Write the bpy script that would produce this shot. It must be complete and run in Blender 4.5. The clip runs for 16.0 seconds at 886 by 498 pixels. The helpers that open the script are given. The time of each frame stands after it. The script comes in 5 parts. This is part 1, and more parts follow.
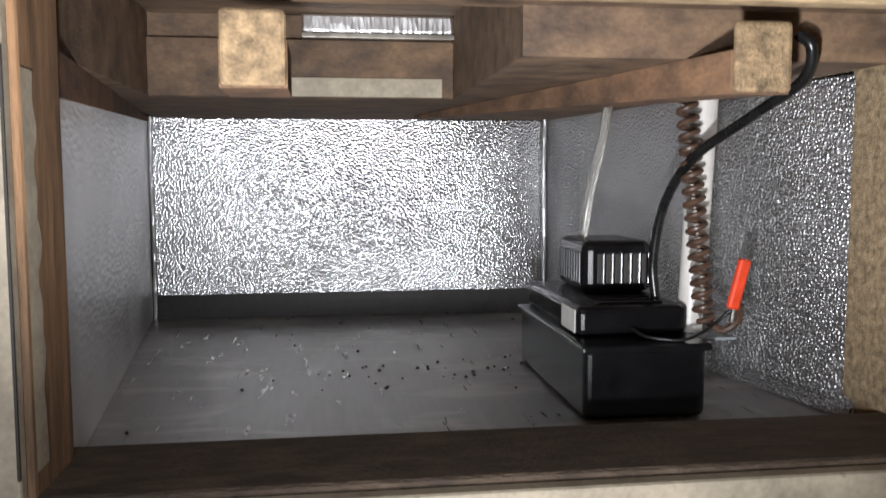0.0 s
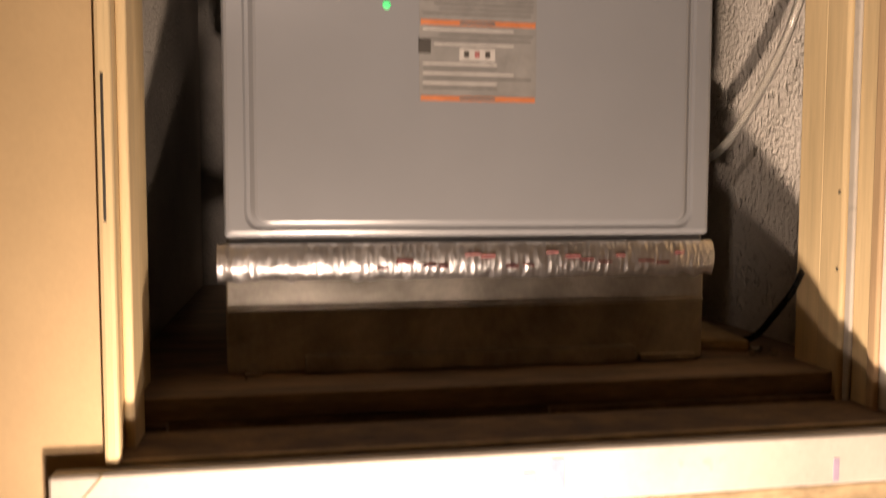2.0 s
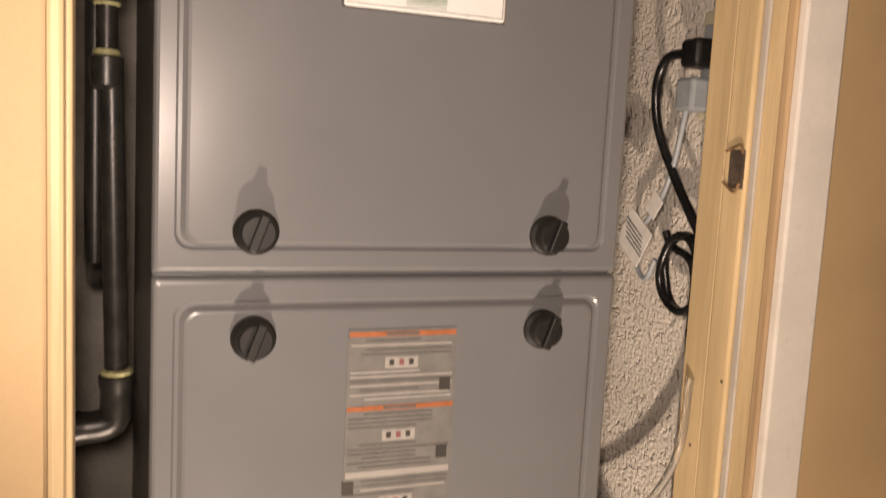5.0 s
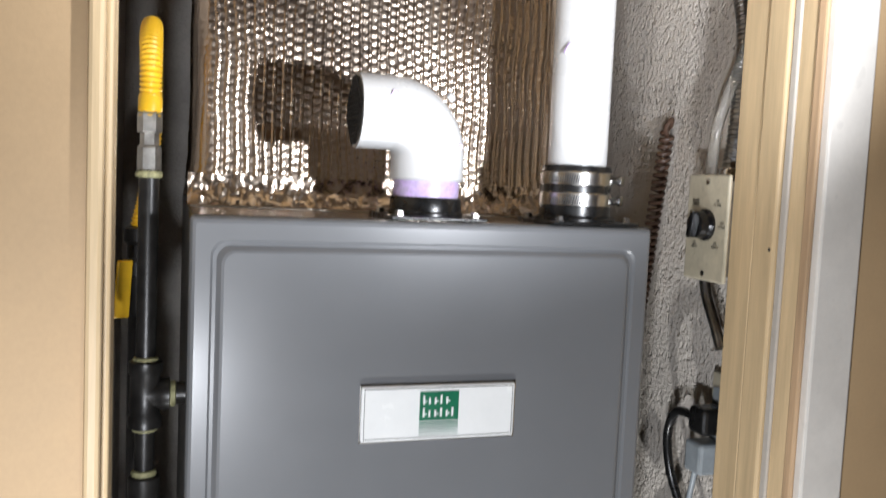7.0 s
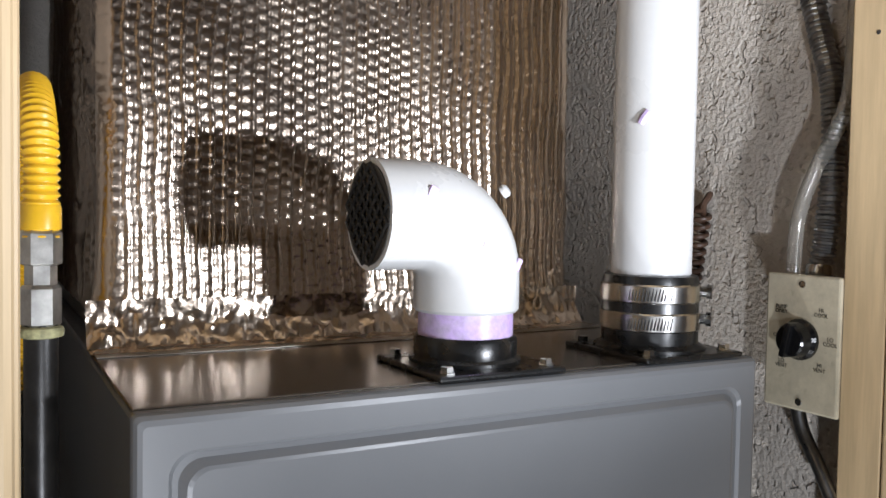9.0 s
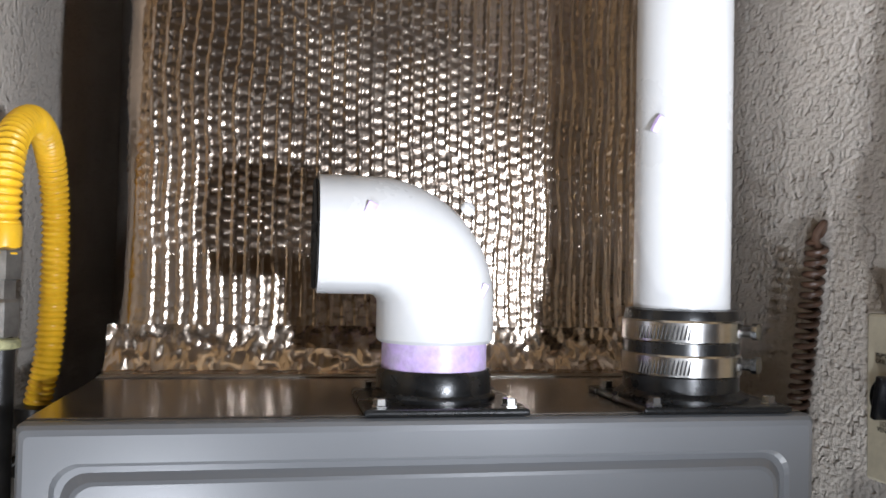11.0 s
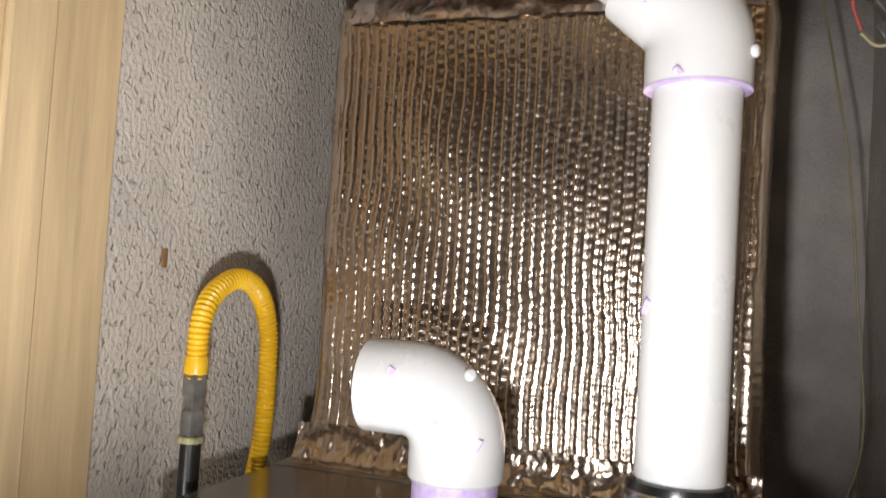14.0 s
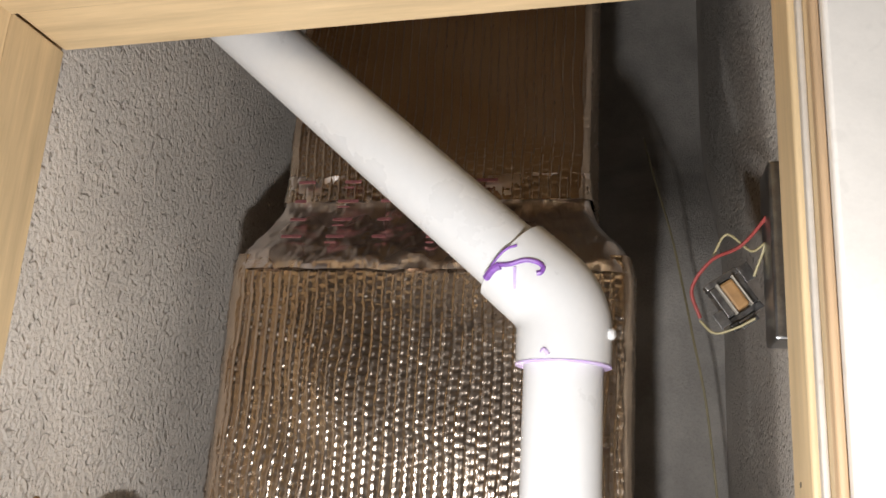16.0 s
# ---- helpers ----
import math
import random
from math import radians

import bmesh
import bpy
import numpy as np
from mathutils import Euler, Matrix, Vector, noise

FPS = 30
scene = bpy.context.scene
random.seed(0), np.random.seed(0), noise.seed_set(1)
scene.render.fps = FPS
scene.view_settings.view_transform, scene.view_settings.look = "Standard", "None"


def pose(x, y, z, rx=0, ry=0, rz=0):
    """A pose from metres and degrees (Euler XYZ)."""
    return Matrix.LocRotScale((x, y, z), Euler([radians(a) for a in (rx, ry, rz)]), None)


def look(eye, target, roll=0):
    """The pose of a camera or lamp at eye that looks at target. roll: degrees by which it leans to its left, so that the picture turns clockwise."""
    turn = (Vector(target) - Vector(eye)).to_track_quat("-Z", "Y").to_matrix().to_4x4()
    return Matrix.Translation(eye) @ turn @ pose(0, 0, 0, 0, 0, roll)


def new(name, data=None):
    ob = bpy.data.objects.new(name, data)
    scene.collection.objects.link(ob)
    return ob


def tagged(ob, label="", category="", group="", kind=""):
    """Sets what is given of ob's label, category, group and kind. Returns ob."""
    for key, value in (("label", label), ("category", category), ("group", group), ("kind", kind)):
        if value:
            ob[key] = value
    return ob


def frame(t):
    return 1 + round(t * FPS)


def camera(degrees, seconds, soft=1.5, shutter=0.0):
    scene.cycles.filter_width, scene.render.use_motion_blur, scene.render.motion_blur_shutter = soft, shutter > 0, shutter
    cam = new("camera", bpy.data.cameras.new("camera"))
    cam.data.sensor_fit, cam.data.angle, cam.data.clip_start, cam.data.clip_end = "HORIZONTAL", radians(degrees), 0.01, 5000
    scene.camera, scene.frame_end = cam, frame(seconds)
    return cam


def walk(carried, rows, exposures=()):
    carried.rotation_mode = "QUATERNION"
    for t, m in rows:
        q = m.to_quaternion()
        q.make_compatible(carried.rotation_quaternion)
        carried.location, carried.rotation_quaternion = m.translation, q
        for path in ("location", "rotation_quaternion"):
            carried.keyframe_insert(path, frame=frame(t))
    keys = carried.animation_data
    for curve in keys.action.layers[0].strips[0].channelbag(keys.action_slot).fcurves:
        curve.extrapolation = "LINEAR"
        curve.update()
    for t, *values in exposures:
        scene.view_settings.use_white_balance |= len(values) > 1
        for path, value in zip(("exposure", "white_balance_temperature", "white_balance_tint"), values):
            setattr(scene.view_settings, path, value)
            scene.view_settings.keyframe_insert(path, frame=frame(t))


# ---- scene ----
cam = camera(55.6, 16.0, 1.5, 0.3)
PATH = [
    (0, (-0.085, -0.633, -0.304), (0.184, 1.342, -0.478), -0.1),
    (0.5, (-0.114, -0.662, -0.243), (0.21, 1.306, -0.387), 0.5),
    (1, (-0.145, -0.701, -0.153), (0.231, 1.26, -0.273), 1.6),
    (1.5, (-0.176, -0.72, -0.068), (0.21, 1.238, -0.202), 0.9),
    (2, (-0.165, -0.735, 0.04), (0.188, 1.229, -0.097), 0.1),
    (2.5, (-0.197, -0.737, 0.196), (0.229, 1.204, -0.028), 0.5),
    (3, (-0.241, -0.741, 0.192), (0.359, 1.164, 0.083), 2.8),
    (3.5, (-0.224, -0.737, 0.189), (0.543, 1.108, 0.102), 4.8),
    (4, (-0.257, -0.732, 0.299), (0.553, 1.089, 0.138), 5.2),
    (4.2, (-0.275, -0.729, 0.337), (0.54, 1.091, 0.185), 4.6),
    (6.3, (-0.196, -0.716, 0.845), (0.346, 1.171, 0.466), 2.0),
    (6.5, (-0.203, -0.726, 0.849), (0.341, 1.176, 0.561), 2.2),
    (7, (-0.236, -0.738, 0.909), (0.377, 1.16, 0.754), 2.6),
    (7.5, (-0.237, -0.732, 0.949), (0.371, 1.174, 0.914), 3.4),
    (8, (-0.218, -0.634, 0.953), (0.38, 1.275, 0.916), 5.4),
    (8.5, (-0.27, -0.48, 0.97), (0.572, 1.333, 0.918), 2.4),
    (8.7, (-0.29, -0.433, 0.978), (0.676, 1.316, 0.883), 1.1),
    (10.8, (-0.127, -0.446, 0.935), (0.39, 1.481, 1.07), 0.7),
    (11, (-0.091, -0.453, 0.955), (0.277, 1.513, 1.004), 1.2),
    (11.5, (-0.026, -0.409, 0.982), (0.102, 1.586, 0.926), 2.8),
    (12, (0.03, -0.387, 0.99), (-0.048, 1.605, 0.836), 4.8),
    (12.5, (0.134, -0.459, 0.98), (-0.235, 1.5, 0.818), 4.9),
    (13, (0.187, -0.507, 0.994), (-0.404, 1.394, 0.805), 3.1),
    (13.5, (0.189, -0.517, 1.022), (-0.473, 1.369, 0.952), 3.3),
    (14, (0.194, -0.545, 1.053), (-0.478, 1.337, 1.143), 3.5),
    (14.5, (0.196, -0.562, 1.072), (-0.396, 1.336, 1.289), 2.6),
    (15, (0.197, -0.569, 1.089), (-0.299, 1.34, 1.422), 2.2),
    (15.5, (0.2, -0.586, 1.106), (-0.265, 1.307, 1.551), 2.9),
    (16, (0.206, -0.594, 1.112), (-0.218, 1.29, 1.634), 3.5),
]
EXPOSURES = [
    (0.0, -0.7, 5800, 10), (0.5, -1.0, 6000, 11), (1.0, -1.1, 6500, 12), (1.5, -0.3, 7300, 19), (2.5, 0.2, 9900, 30), (3.0, 0.2, 9900, 30), (3.5, -0.1, 9800, 30),
    (4.0, 0.15, 9800, 30), (4.2, 0.15, 9800, 30), (6.3, 0.25, 5900, 9), (7.2, 0.0, 5900, 9), (8.7, -0.15, 5800, 9), (11.0, -0.15, 5700, 9), (12.0, -0.3, 5800, 9),
    (14.0, -0.25, 6300, 10), (15.0, -0.1, 6300, 10), (16.0, -0.15, 6300, 10),
]
walk(cam, [(t, look(eye, target, roll)) for t, eye, target, roll in PATH], EXPOSURES)

# ---- light: the torch that is carried past the closet, at its resting heights ----
world = bpy.data.worlds.new("world")
scene.world = world
world.use_nodes = True
world.node_tree.nodes["Background"].inputs[0].default_value = (1.0, 0.86, 0.7, 1)
world.node_tree.nodes["Background"].inputs[1].default_value = 0.012


def torch(eye, target, watts, cone=120, size=0.012, colour=(1.0, 0.95, 0.88)):
    data = bpy.data.lights.new("torch", "SPOT")
    data.energy, data.spot_size, data.spot_blend = watts, radians(cone), 0.75
    data.shadow_soft_size, data.color = size, colour
    ob = new("torch", data)
    ob.matrix_world = look(eye, target)
    return ob


torch((-0.12, -0.60, -0.480), (0.14, 0.0, 0.08), 46.0, 104, 0.016, (1.0, 0.95, 0.88))
torch((-0.15, -0.62, -0.370), (-0.02, 0.5, -0.44), 9.0, 108, 0.012, (1.0, 0.96, 0.92))
torch((-0.262, -0.70, 0.57), (-0.03, 0.2, 0.74), 18.0, 102, 0.020, (1.0, 0.97, 0.95))
torch((0.15, -0.50, 0.92), (-0.10, 0.3, 1.60), 26.0, 116, 0.016, (1.0, 0.97, 0.95))


# ---- materials ----
def nodes_of(name):
    m = bpy.data.materials.new(name)
    m.use_nodes = True
    nt = m.node_tree
    return m, nt, nt.nodes["Principled BSDF"]


def add(nt, kind, **values):
    n = nt.nodes.new(kind)
    for key, v in values.items():
        n.inputs[key].default_value = v
    return n


def material(name, colour, rough=0.5, metal=0.0, vary=0.15, scale=30.0, fine=250.0, bump=0.2, depth=0.001,
             stretch=(1, 1, 1), second=None, spots=0.0, coat=0.0):
    """Paint, wood, metal: base colour with two scales of variation, gloss variation and fine relief."""
    m, nt, b = nodes_of(name)
    L = nt.links.new
    co = nt.nodes.new("ShaderNodeTexCoord")
    mp = nt.nodes.new("ShaderNodeMapping")
    mp.inputs["Scale"].default_value = stretch
    L(co.outputs["Object"], mp.inputs["Vector"])
    n1 = add(nt, "ShaderNodeTexNoise", Scale=scale, Detail=6.0, Roughness=0.6)
    n2 = add(nt, "ShaderNodeTexNoise", Scale=fine, Detail=4.0, Roughness=0.6)
    L(mp.outputs[0], n1.inputs["Vector"])
    L(mp.outputs[0], n2.inputs["Vector"])
    ramp = nt.nodes.new("ShaderNodeValToRGB")
    dark = second or tuple(c * (1 - 2.2 * vary) for c in colour)
    light = tuple(min(1, c * (1 + vary)) for c in colour)
    ramp.color_ramp.elements[0].position, ramp.color_ramp.elements[1].position = 0.3, 0.7
    ramp.color_ramp.elements[0].color = (*dark, 1)
    ramp.color_ramp.elements[1].color = (*light, 1)
    L(n1.outputs["Fac"], ramp.inputs[0])
    mix = nt.nodes.new("ShaderNodeMix")
    mix.data_type, mix.blend_type = "RGBA", "MULTIPLY"
    mix.inputs[0].default_value = min(1.0, vary * 2)
    L(ramp.outputs[0], mix.inputs[6])
    L(n2.outputs["Fac"], mix.inputs[7])
    out = mix.outputs[2]
    if spots:
        v = add(nt, "ShaderNodeTexNoise", Scale=scale * 5, Detail=2.0)
        L(co.outputs["Object"], v.inputs["Vector"])
        r2 = nt.nodes.new("ShaderNodeValToRGB")
        r2.color_ramp.elements[0].position, r2.color_ramp.elements[1].position = 0.66, 0.72
        L(v.outputs["Fac"], r2.inputs[0])
        mx = nt.nodes.new("ShaderNodeMix")
        mx.data_type = "RGBA"
        mx.inputs[7].default_value = (*[c * 0.3 for c in colour], 1)
        mul = nt.nodes.new("ShaderNodeMath")
        mul.operation = "MULTIPLY"
        mul.inputs[1].default_value = spots
        L(r2.outputs[0], mul.inputs[0])
        L(mul.outputs[0], mx.inputs[0])
        L(out, mx.inputs[6])
        out = mx.outputs[2]
    L(out, b.inputs["Base Color"])
    rr = add(nt, "ShaderNodeMapRange")
    rr.inputs["To Min"].default_value, rr.inputs["To Max"].default_value = max(0.02, rough * 0.75), min(1, rough * 1.3)
    L(n1.outputs["Fac"], rr.inputs["Value"])
    L(rr.outputs[0], b.inputs["Roughness"])
    b.inputs["Metallic"].default_value = metal
    b.inputs["Coat Weight"].default_value = coat
    if bump:
        bp = add(nt, "ShaderNodeBump", Strength=bump, Distance=depth)
        L(n2.outputs["Fac"], bp.inputs["Height"])
        L(bp.outputs[0], b.inputs["Normal"])
    return m


def crinkle(name, colour, rough, scale, depth, strength=1.0, tint=None, streak=1.0, fold=1.2):
    """Foil: a metal with pressed or crumpled relief."""
    m, nt, b = nodes_of(name)
    L = nt.links.new
    co = nt.nodes.new("ShaderNodeTexCoord")
    mp = nt.nodes.new("ShaderNodeMapping")
    mp.inputs["Scale"].default_value = (1, 1, streak)
    L(co.outputs["Object"], mp.inputs["Vector"])
    v = add(nt, "ShaderNodeTexVoronoi", Scale=scale)
    v.feature = "SMOOTH_F1"
    v.inputs["Smoothness"].default_value = 0.2
    n = add(nt, "ShaderNodeTexNoise", Scale=scale * 0.25, Detail=5.0, Roughness=0.65)
    w = add(nt, "ShaderNodeTexNoise", Scale=6.0, Detail=3.0)
    for x in (v, n):
        L(mp.outputs[0], x.inputs["Vector"])
    L(co.outputs["Object"], w.inputs["Vector"])
    sm = nt.nodes.new("ShaderNodeMath")
    sm.operation = "MULTIPLY_ADD"
    sm.inputs[1].default_value = fold
    L(n.outputs["Fac"], sm.inputs[0])
    L(v.outputs["Distance"], sm.inputs[2])
    bp = add(nt, "ShaderNodeBump", Strength=strength, Distance=depth)
    L(sm.outputs[0], bp.inputs["Height"])
    L(bp.outputs[0], b.inputs["Normal"])
    ramp = nt.nodes.new("ShaderNodeValToRGB")
    ramp.color_ramp.elements[0].position, ramp.color_ramp.elements[1].position = 0.35, 0.65
    ramp.color_ramp.elements[0].color = (*(tint or [c * 0.8 for c in colour]), 1)
    ramp.color_ramp.elements[1].color = (*colour, 1)
    L(w.outputs["Fac"], ramp.inputs[0])
    L(ramp.outputs[0], b.inputs["Base Color"])
    rr = add(nt, "ShaderNodeMapRange")
    rr.inputs["To Min"].default_value, rr.inputs["To Max"].default_value = rough * 0.7, rough * 1.35
    L(w.outputs["Fac"], rr.inputs["Value"])
    L(rr.outputs[0], b.inputs["Roughness"])
    b.inputs["Metallic"].default_value = 1.0
    return m


def stucco(name, colour):
    m, nt, b = nodes_of(name)
    L = nt.links.new
    co = nt.nodes.new("ShaderNodeTexCoord")
    n1 = add(nt, "ShaderNodeTexNoise", Scale=180.0, Detail=4.0, Roughness=0.55, Distortion=0.0)
    n2 = add(nt, "ShaderNodeTexNoise", Scale=7.0, Detail=4.0)
    n3 = add(nt, "ShaderNodeTexNoise", Scale=480.0, Detail=3.0)
    for x in (n1, n2, n3):
        L(co.outputs["Object"], x.inputs["Vector"])
    pits = add(nt, "ShaderNodeTexNoise", Scale=120.0, Detail=1.0)
    L(co.outputs["Object"], pits.inputs["Vector"])
    r1 = nt.nodes.new("ShaderNodeValToRGB")
    r1.color_ramp.elements[0].position, r1.color_ramp.elements[1].position = 0.30, 0.40
    L(pits.outputs["Fac"], r1.inputs[0])
    sm = nt.nodes.new("ShaderNodeMath")
    sm.operation = "MULTIPLY_ADD"
    sm.inputs[1].default_value = 1.5
    L(n1.outputs["Fac"], sm.inputs[0])
    L(r1.outputs[0], sm.inputs[2])
    bp = add(nt, "ShaderNodeBump", Strength=0.85, Distance=0.0028)
    L(sm.outputs[0], bp.inputs["Height"])
    L(bp.outputs[0], b.inputs["Normal"])
    ramp = nt.nodes.new("ShaderNodeValToRGB")
    ramp.color_ramp.elements[0].position, ramp.color_ramp.elements[1].position = 0.3, 0.7
    ramp.color_ramp.elements[0].color = (*[c * 0.78 for c in colour], 1)
    ramp.color_ramp.elements[1].color = (*colour, 1)
    L(n2.outputs["Fac"], ramp.inputs[0])
    r3 = nt.nodes.new("ShaderNodeValToRGB")
    r3.color_ramp.elements[0].position, r3.color_ramp.elements[1].position = 0.28, 0.36
    r3.color_ramp.elements[0].color = (0.35, 0.32, 0.28, 1)
    L(pits.outputs["Fac"], r3.inputs[0])
    mx = nt.nodes.new("ShaderNodeMix")
    mx.data_type, mx.blend_type = "RGBA", "MULTIPLY"
    mx.inputs[0].default_value = 0.18
    L(ramp.outputs[0], mx.inputs[6])
    L(r3.outputs[0], mx.inputs[7])
    L(mx.outputs[2], b.inputs["Base Color"])
    b.inputs["Roughness"].default_value = 0.85
    return m


def stained_sheet(name):
    """Dull galvanised sheet with dried water stains, scratches along its length and dust."""
    m, nt, b = nodes_of(name)
    L = nt.links.new
    co = nt.nodes.new("ShaderNodeTexCoord")
    long_ = nt.nodes.new("ShaderNodeMapping")
    long_.inputs["Scale"].default_value = (6.0, 0.7, 1.0)
    wide = nt.nodes.new("ShaderNodeMapping")
    wide.inputs["Scale"].default_value = (1.0, 2.6, 1.0)
    for x in (long_, wide):
        L(co.outputs["Object"], x.inputs["Vector"])
    streaks = add(nt, "ShaderNodeTexNoise", Scale=16.0, Detail=5.0, Roughness=0.6)
    stains = add(nt, "ShaderNodeTexNoise", Scale=9.0, Detail=4.0, Roughness=0.55, Distortion=0.6)
    dust = add(nt, "ShaderNodeTexNoise", Scale=240.0, Detail=3.0)
    L(long_.outputs[0], streaks.inputs["Vector"])
    L(wide.outputs[0], stains.inputs["Vector"])
    L(co.outputs["Object"], dust.inputs["Vector"])
    r1 = nt.nodes.new("ShaderNodeValToRGB")
    r1.color_ramp.elements[0].position, r1.color_ramp.elements[1].position = 0.30, 0.72
    r1.color_ramp.elements[0].color, r1.color_ramp.elements[1].color = (0.36, 0.35, 0.335, 1), (0.56, 0.55, 0.53, 1)
    L(streaks.outputs["Fac"], r1.inputs[0])
    r2 = nt.nodes.new("ShaderNodeValToRGB")
    r2.color_ramp.elements[0].position, r2.color_ramp.elements[1].position = 0.52, 0.66
    L(stains.outputs["Fac"], r2.inputs[0])
    mx = nt.nodes.new("ShaderNodeMix")
    mx.data_type = "RGBA"
    mx.inputs[7].default_value = (0.62, 0.60, 0.56, 1)
    L(r2.outputs[0], mx.inputs[0])
    L(r1.outputs[0], mx.inputs[6])
    L(mx.outputs[2], b.inputs["Base Color"])
    met = add(nt, "ShaderNodeMapRange")
    met.inputs["To Min"].default_value, met.inputs["To Max"].default_value = 0.85, 0.35
    L(r2.outputs[0], met.inputs["Value"])
    L(met.outputs[0], b.inputs["Metallic"])
    ro = add(nt, "ShaderNodeMapRange")
    ro.inputs["From Min"].default_value, ro.inputs["From Max"].default_value = 0.3, 0.7
    ro.inputs["To Min"].default_value, ro.inputs["To Max"].default_value = 0.24, 0.46
    L(streaks.outputs["Fac"], ro.inputs["Value"])
    L(ro.outputs[0], b.inputs["Roughness"])
    bp = add(nt, "ShaderNodeBump", Strength=0.25, Distance=0.0012)
    L(stains.outputs["Fac"], bp.inputs["Height"])
    bp2 = add(nt, "ShaderNodeBump", Strength=0.12, Distance=0.0006)
    L(dust.outputs["Fac"], bp2.inputs["Height"])
    L(bp.outputs[0], bp2.inputs["Normal"])
    L(bp2.outputs[0], b.inputs["Normal"])
    return m


def clear(name, colour, rough=0.08):
    m, nt, b = nodes_of(name)
    b.inputs["Base Color"].default_value = (*colour, 1)
    b.inputs["Roughness"].default_value = rough
    b.inputs["Transmission Weight"].default_value = 0.85
    b.inputs["IOR"].default_value = 1.35
    return m


def glow(name, colour, strength):
    m, nt, b = nodes_of(name)
    b.inputs["Base Color"].default_value = (*colour, 1)
    b.inputs["Emission Color"].default_value = (*colour, 1)
    b.inputs["Emission Strength"].default_value = strength
    return m


PINE = material("pine", (0.72, 0.54, 0.31), 0.5, vary=0.12, scale=8, fine=60, stretch=(6, 6, 0.4), bump=0.15)
PINE_H = material("pine_across", (0.72, 0.54, 0.31), 0.5, vary=0.12, scale=8, fine=60, stretch=(0.4, 6, 6), bump=0.15)
DARK_STRIP = material("dark_strip", (0.085, 0.08, 0.075), 0.5, 0.4, vary=0.2, scale=12, fine=160, bump=0.2)
CASING = material("white_casing", (0.74, 0.70, 0.64), 0.5, vary=0.05, scale=14, fine=200, bump=0.15, spots=0.1)
PINE_DARK = material("stained_pine", (0.60, 0.41, 0.24), 0.5, vary=0.15, scale=8, fine=60, stretch=(6, 6, 0.4), bump=0.15)
WHITE_TRIM = material("white_trim", (0.52, 0.475, 0.415), 0.55, vary=0.08, scale=12, fine=200, bump=0.2, spots=0.25)
TAN_PAINT = material("tan_paint", (0.51, 0.355, 0.195), 0.6, vary=0.06, scale=5, fine=300, bump=0.15)
CREAM_STRIP = material("cream_strip", (0.50, 0.43, 0.32), 0.65, vary=0.16, scale=25, fine=200, bump=0.4, spots=0.35)
RAW_EDGE = material("raw_edge", (0.55, 0.40, 0.23), 0.8, vary=0.25, scale=60, fine=300, bump=0.5, stretch=(0.5, 1, 2))
OLD_WOOD = material("old_wood", (0.25, 0.158, 0.090), 0.75, vary=0.3, scale=10, fine=90, stretch=(2.2, 3.5, 3.5), bump=0.6, second=(0.085, 0.055, 0.038))
OLD_WOOD_Y = material("old_wood_lengthwise", (0.29, 0.160, 0.085), 0.75, vary=0.3, scale=10, fine=90, stretch=(3.5, 2.0, 3.5), bump=0.6, second=(0.10, 0.065, 0.045))
OLD_WOOD_Z = material("old_wood_upright", (0.40, 0.225, 0.11), 0.75, vary=0.35, scale=10, fine=90, stretch=(6, 6, 0.6), bump=0.5)
END_GRAIN = material("end_grain", (0.48, 0.33, 0.18), 0.85, vary=0.3, scale=110, fine=500, bump=0.7, depth=0.002)
SILL_WOOD = material("dirty_sill", (0.15, 0.105, 0.07), 0.8, vary=0.35, scale=30, fine=220, stretch=(0.7, 2, 2), bump=0.9, depth=0.003, second=(0.05, 0.035, 0.025), spots=0.4)
CHIPBOARD = material("chipboard", (0.52, 0.38, 0.22), 0.85, vary=0.3, scale=140, fine=600, bump=0.7, depth=0.002)
DUST_FLOOR = stained_sheet("stained_sheet")
DARK_PLY = material("dark_plywood", (0.32, 0.215, 0.135), 0.7, vary=0.3, scale=14, fine=120, bump=0.4, stretch=(0.6, 3, 3))
PLASTER = material("trowelled_plaster", (0.50, 0.465, 0.42), 0.85, vary=0.14, scale=9, fine=240, bump=0.9, depth=0.0030)
STUCCO = stucco("stucco", (0.72, 0.66, 0.585))
ROOM = material("room_paint", (0.62, 0.52, 0.40), 0.8, vary=0.05, scale=3, fine=200, bump=0.1)
# same foil as the side board, its colour darkened to hold down torch glare
FOIL_DIMMED = crinkle("foil_board_dimmed", (0.58, 0.58, 0.59), 0.19, 340, 0.00062, 1.0, fold=0.10)
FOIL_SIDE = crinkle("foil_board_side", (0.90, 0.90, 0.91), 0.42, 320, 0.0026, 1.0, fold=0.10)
FOIL_SMOOTH = crinkle("foil_board_smooth", (0.92, 0.92, 0.92), 0.50, 60, 0.0010, 0.6, streak=3.0)
BUBBLE = crinkle("bubble_foil", (0.62, 0.52, 0.42), 0.22, 240, 0.0006, 0.35, tint=(0.50, 0.41, 0.33))
TAPE = crinkle("foil_tape", (0.94, 0.93, 0.93), 0.36, 190, 0.0018, 0.5, streak=0.3)
TAPE_CLEAR = crinkle("crumpled_tape", (0.86, 0.79, 0.74), 0.26, 48, 0.0045, 0.45, tint=(0.66, 0.55, 0.49))
GALV = material("galvanised", (0.52, 0.48, 0.42), 0.36, 0.9, vary=0.2, scale=18, fine=150, bump=0.1)
PAINT = material("furnace_paint", (0.160, 0.165, 0.172), 0.30, 0.0, vary=0.03, scale=5, fine=900, bump=0.06, depth=0.0004, coat=0.0)
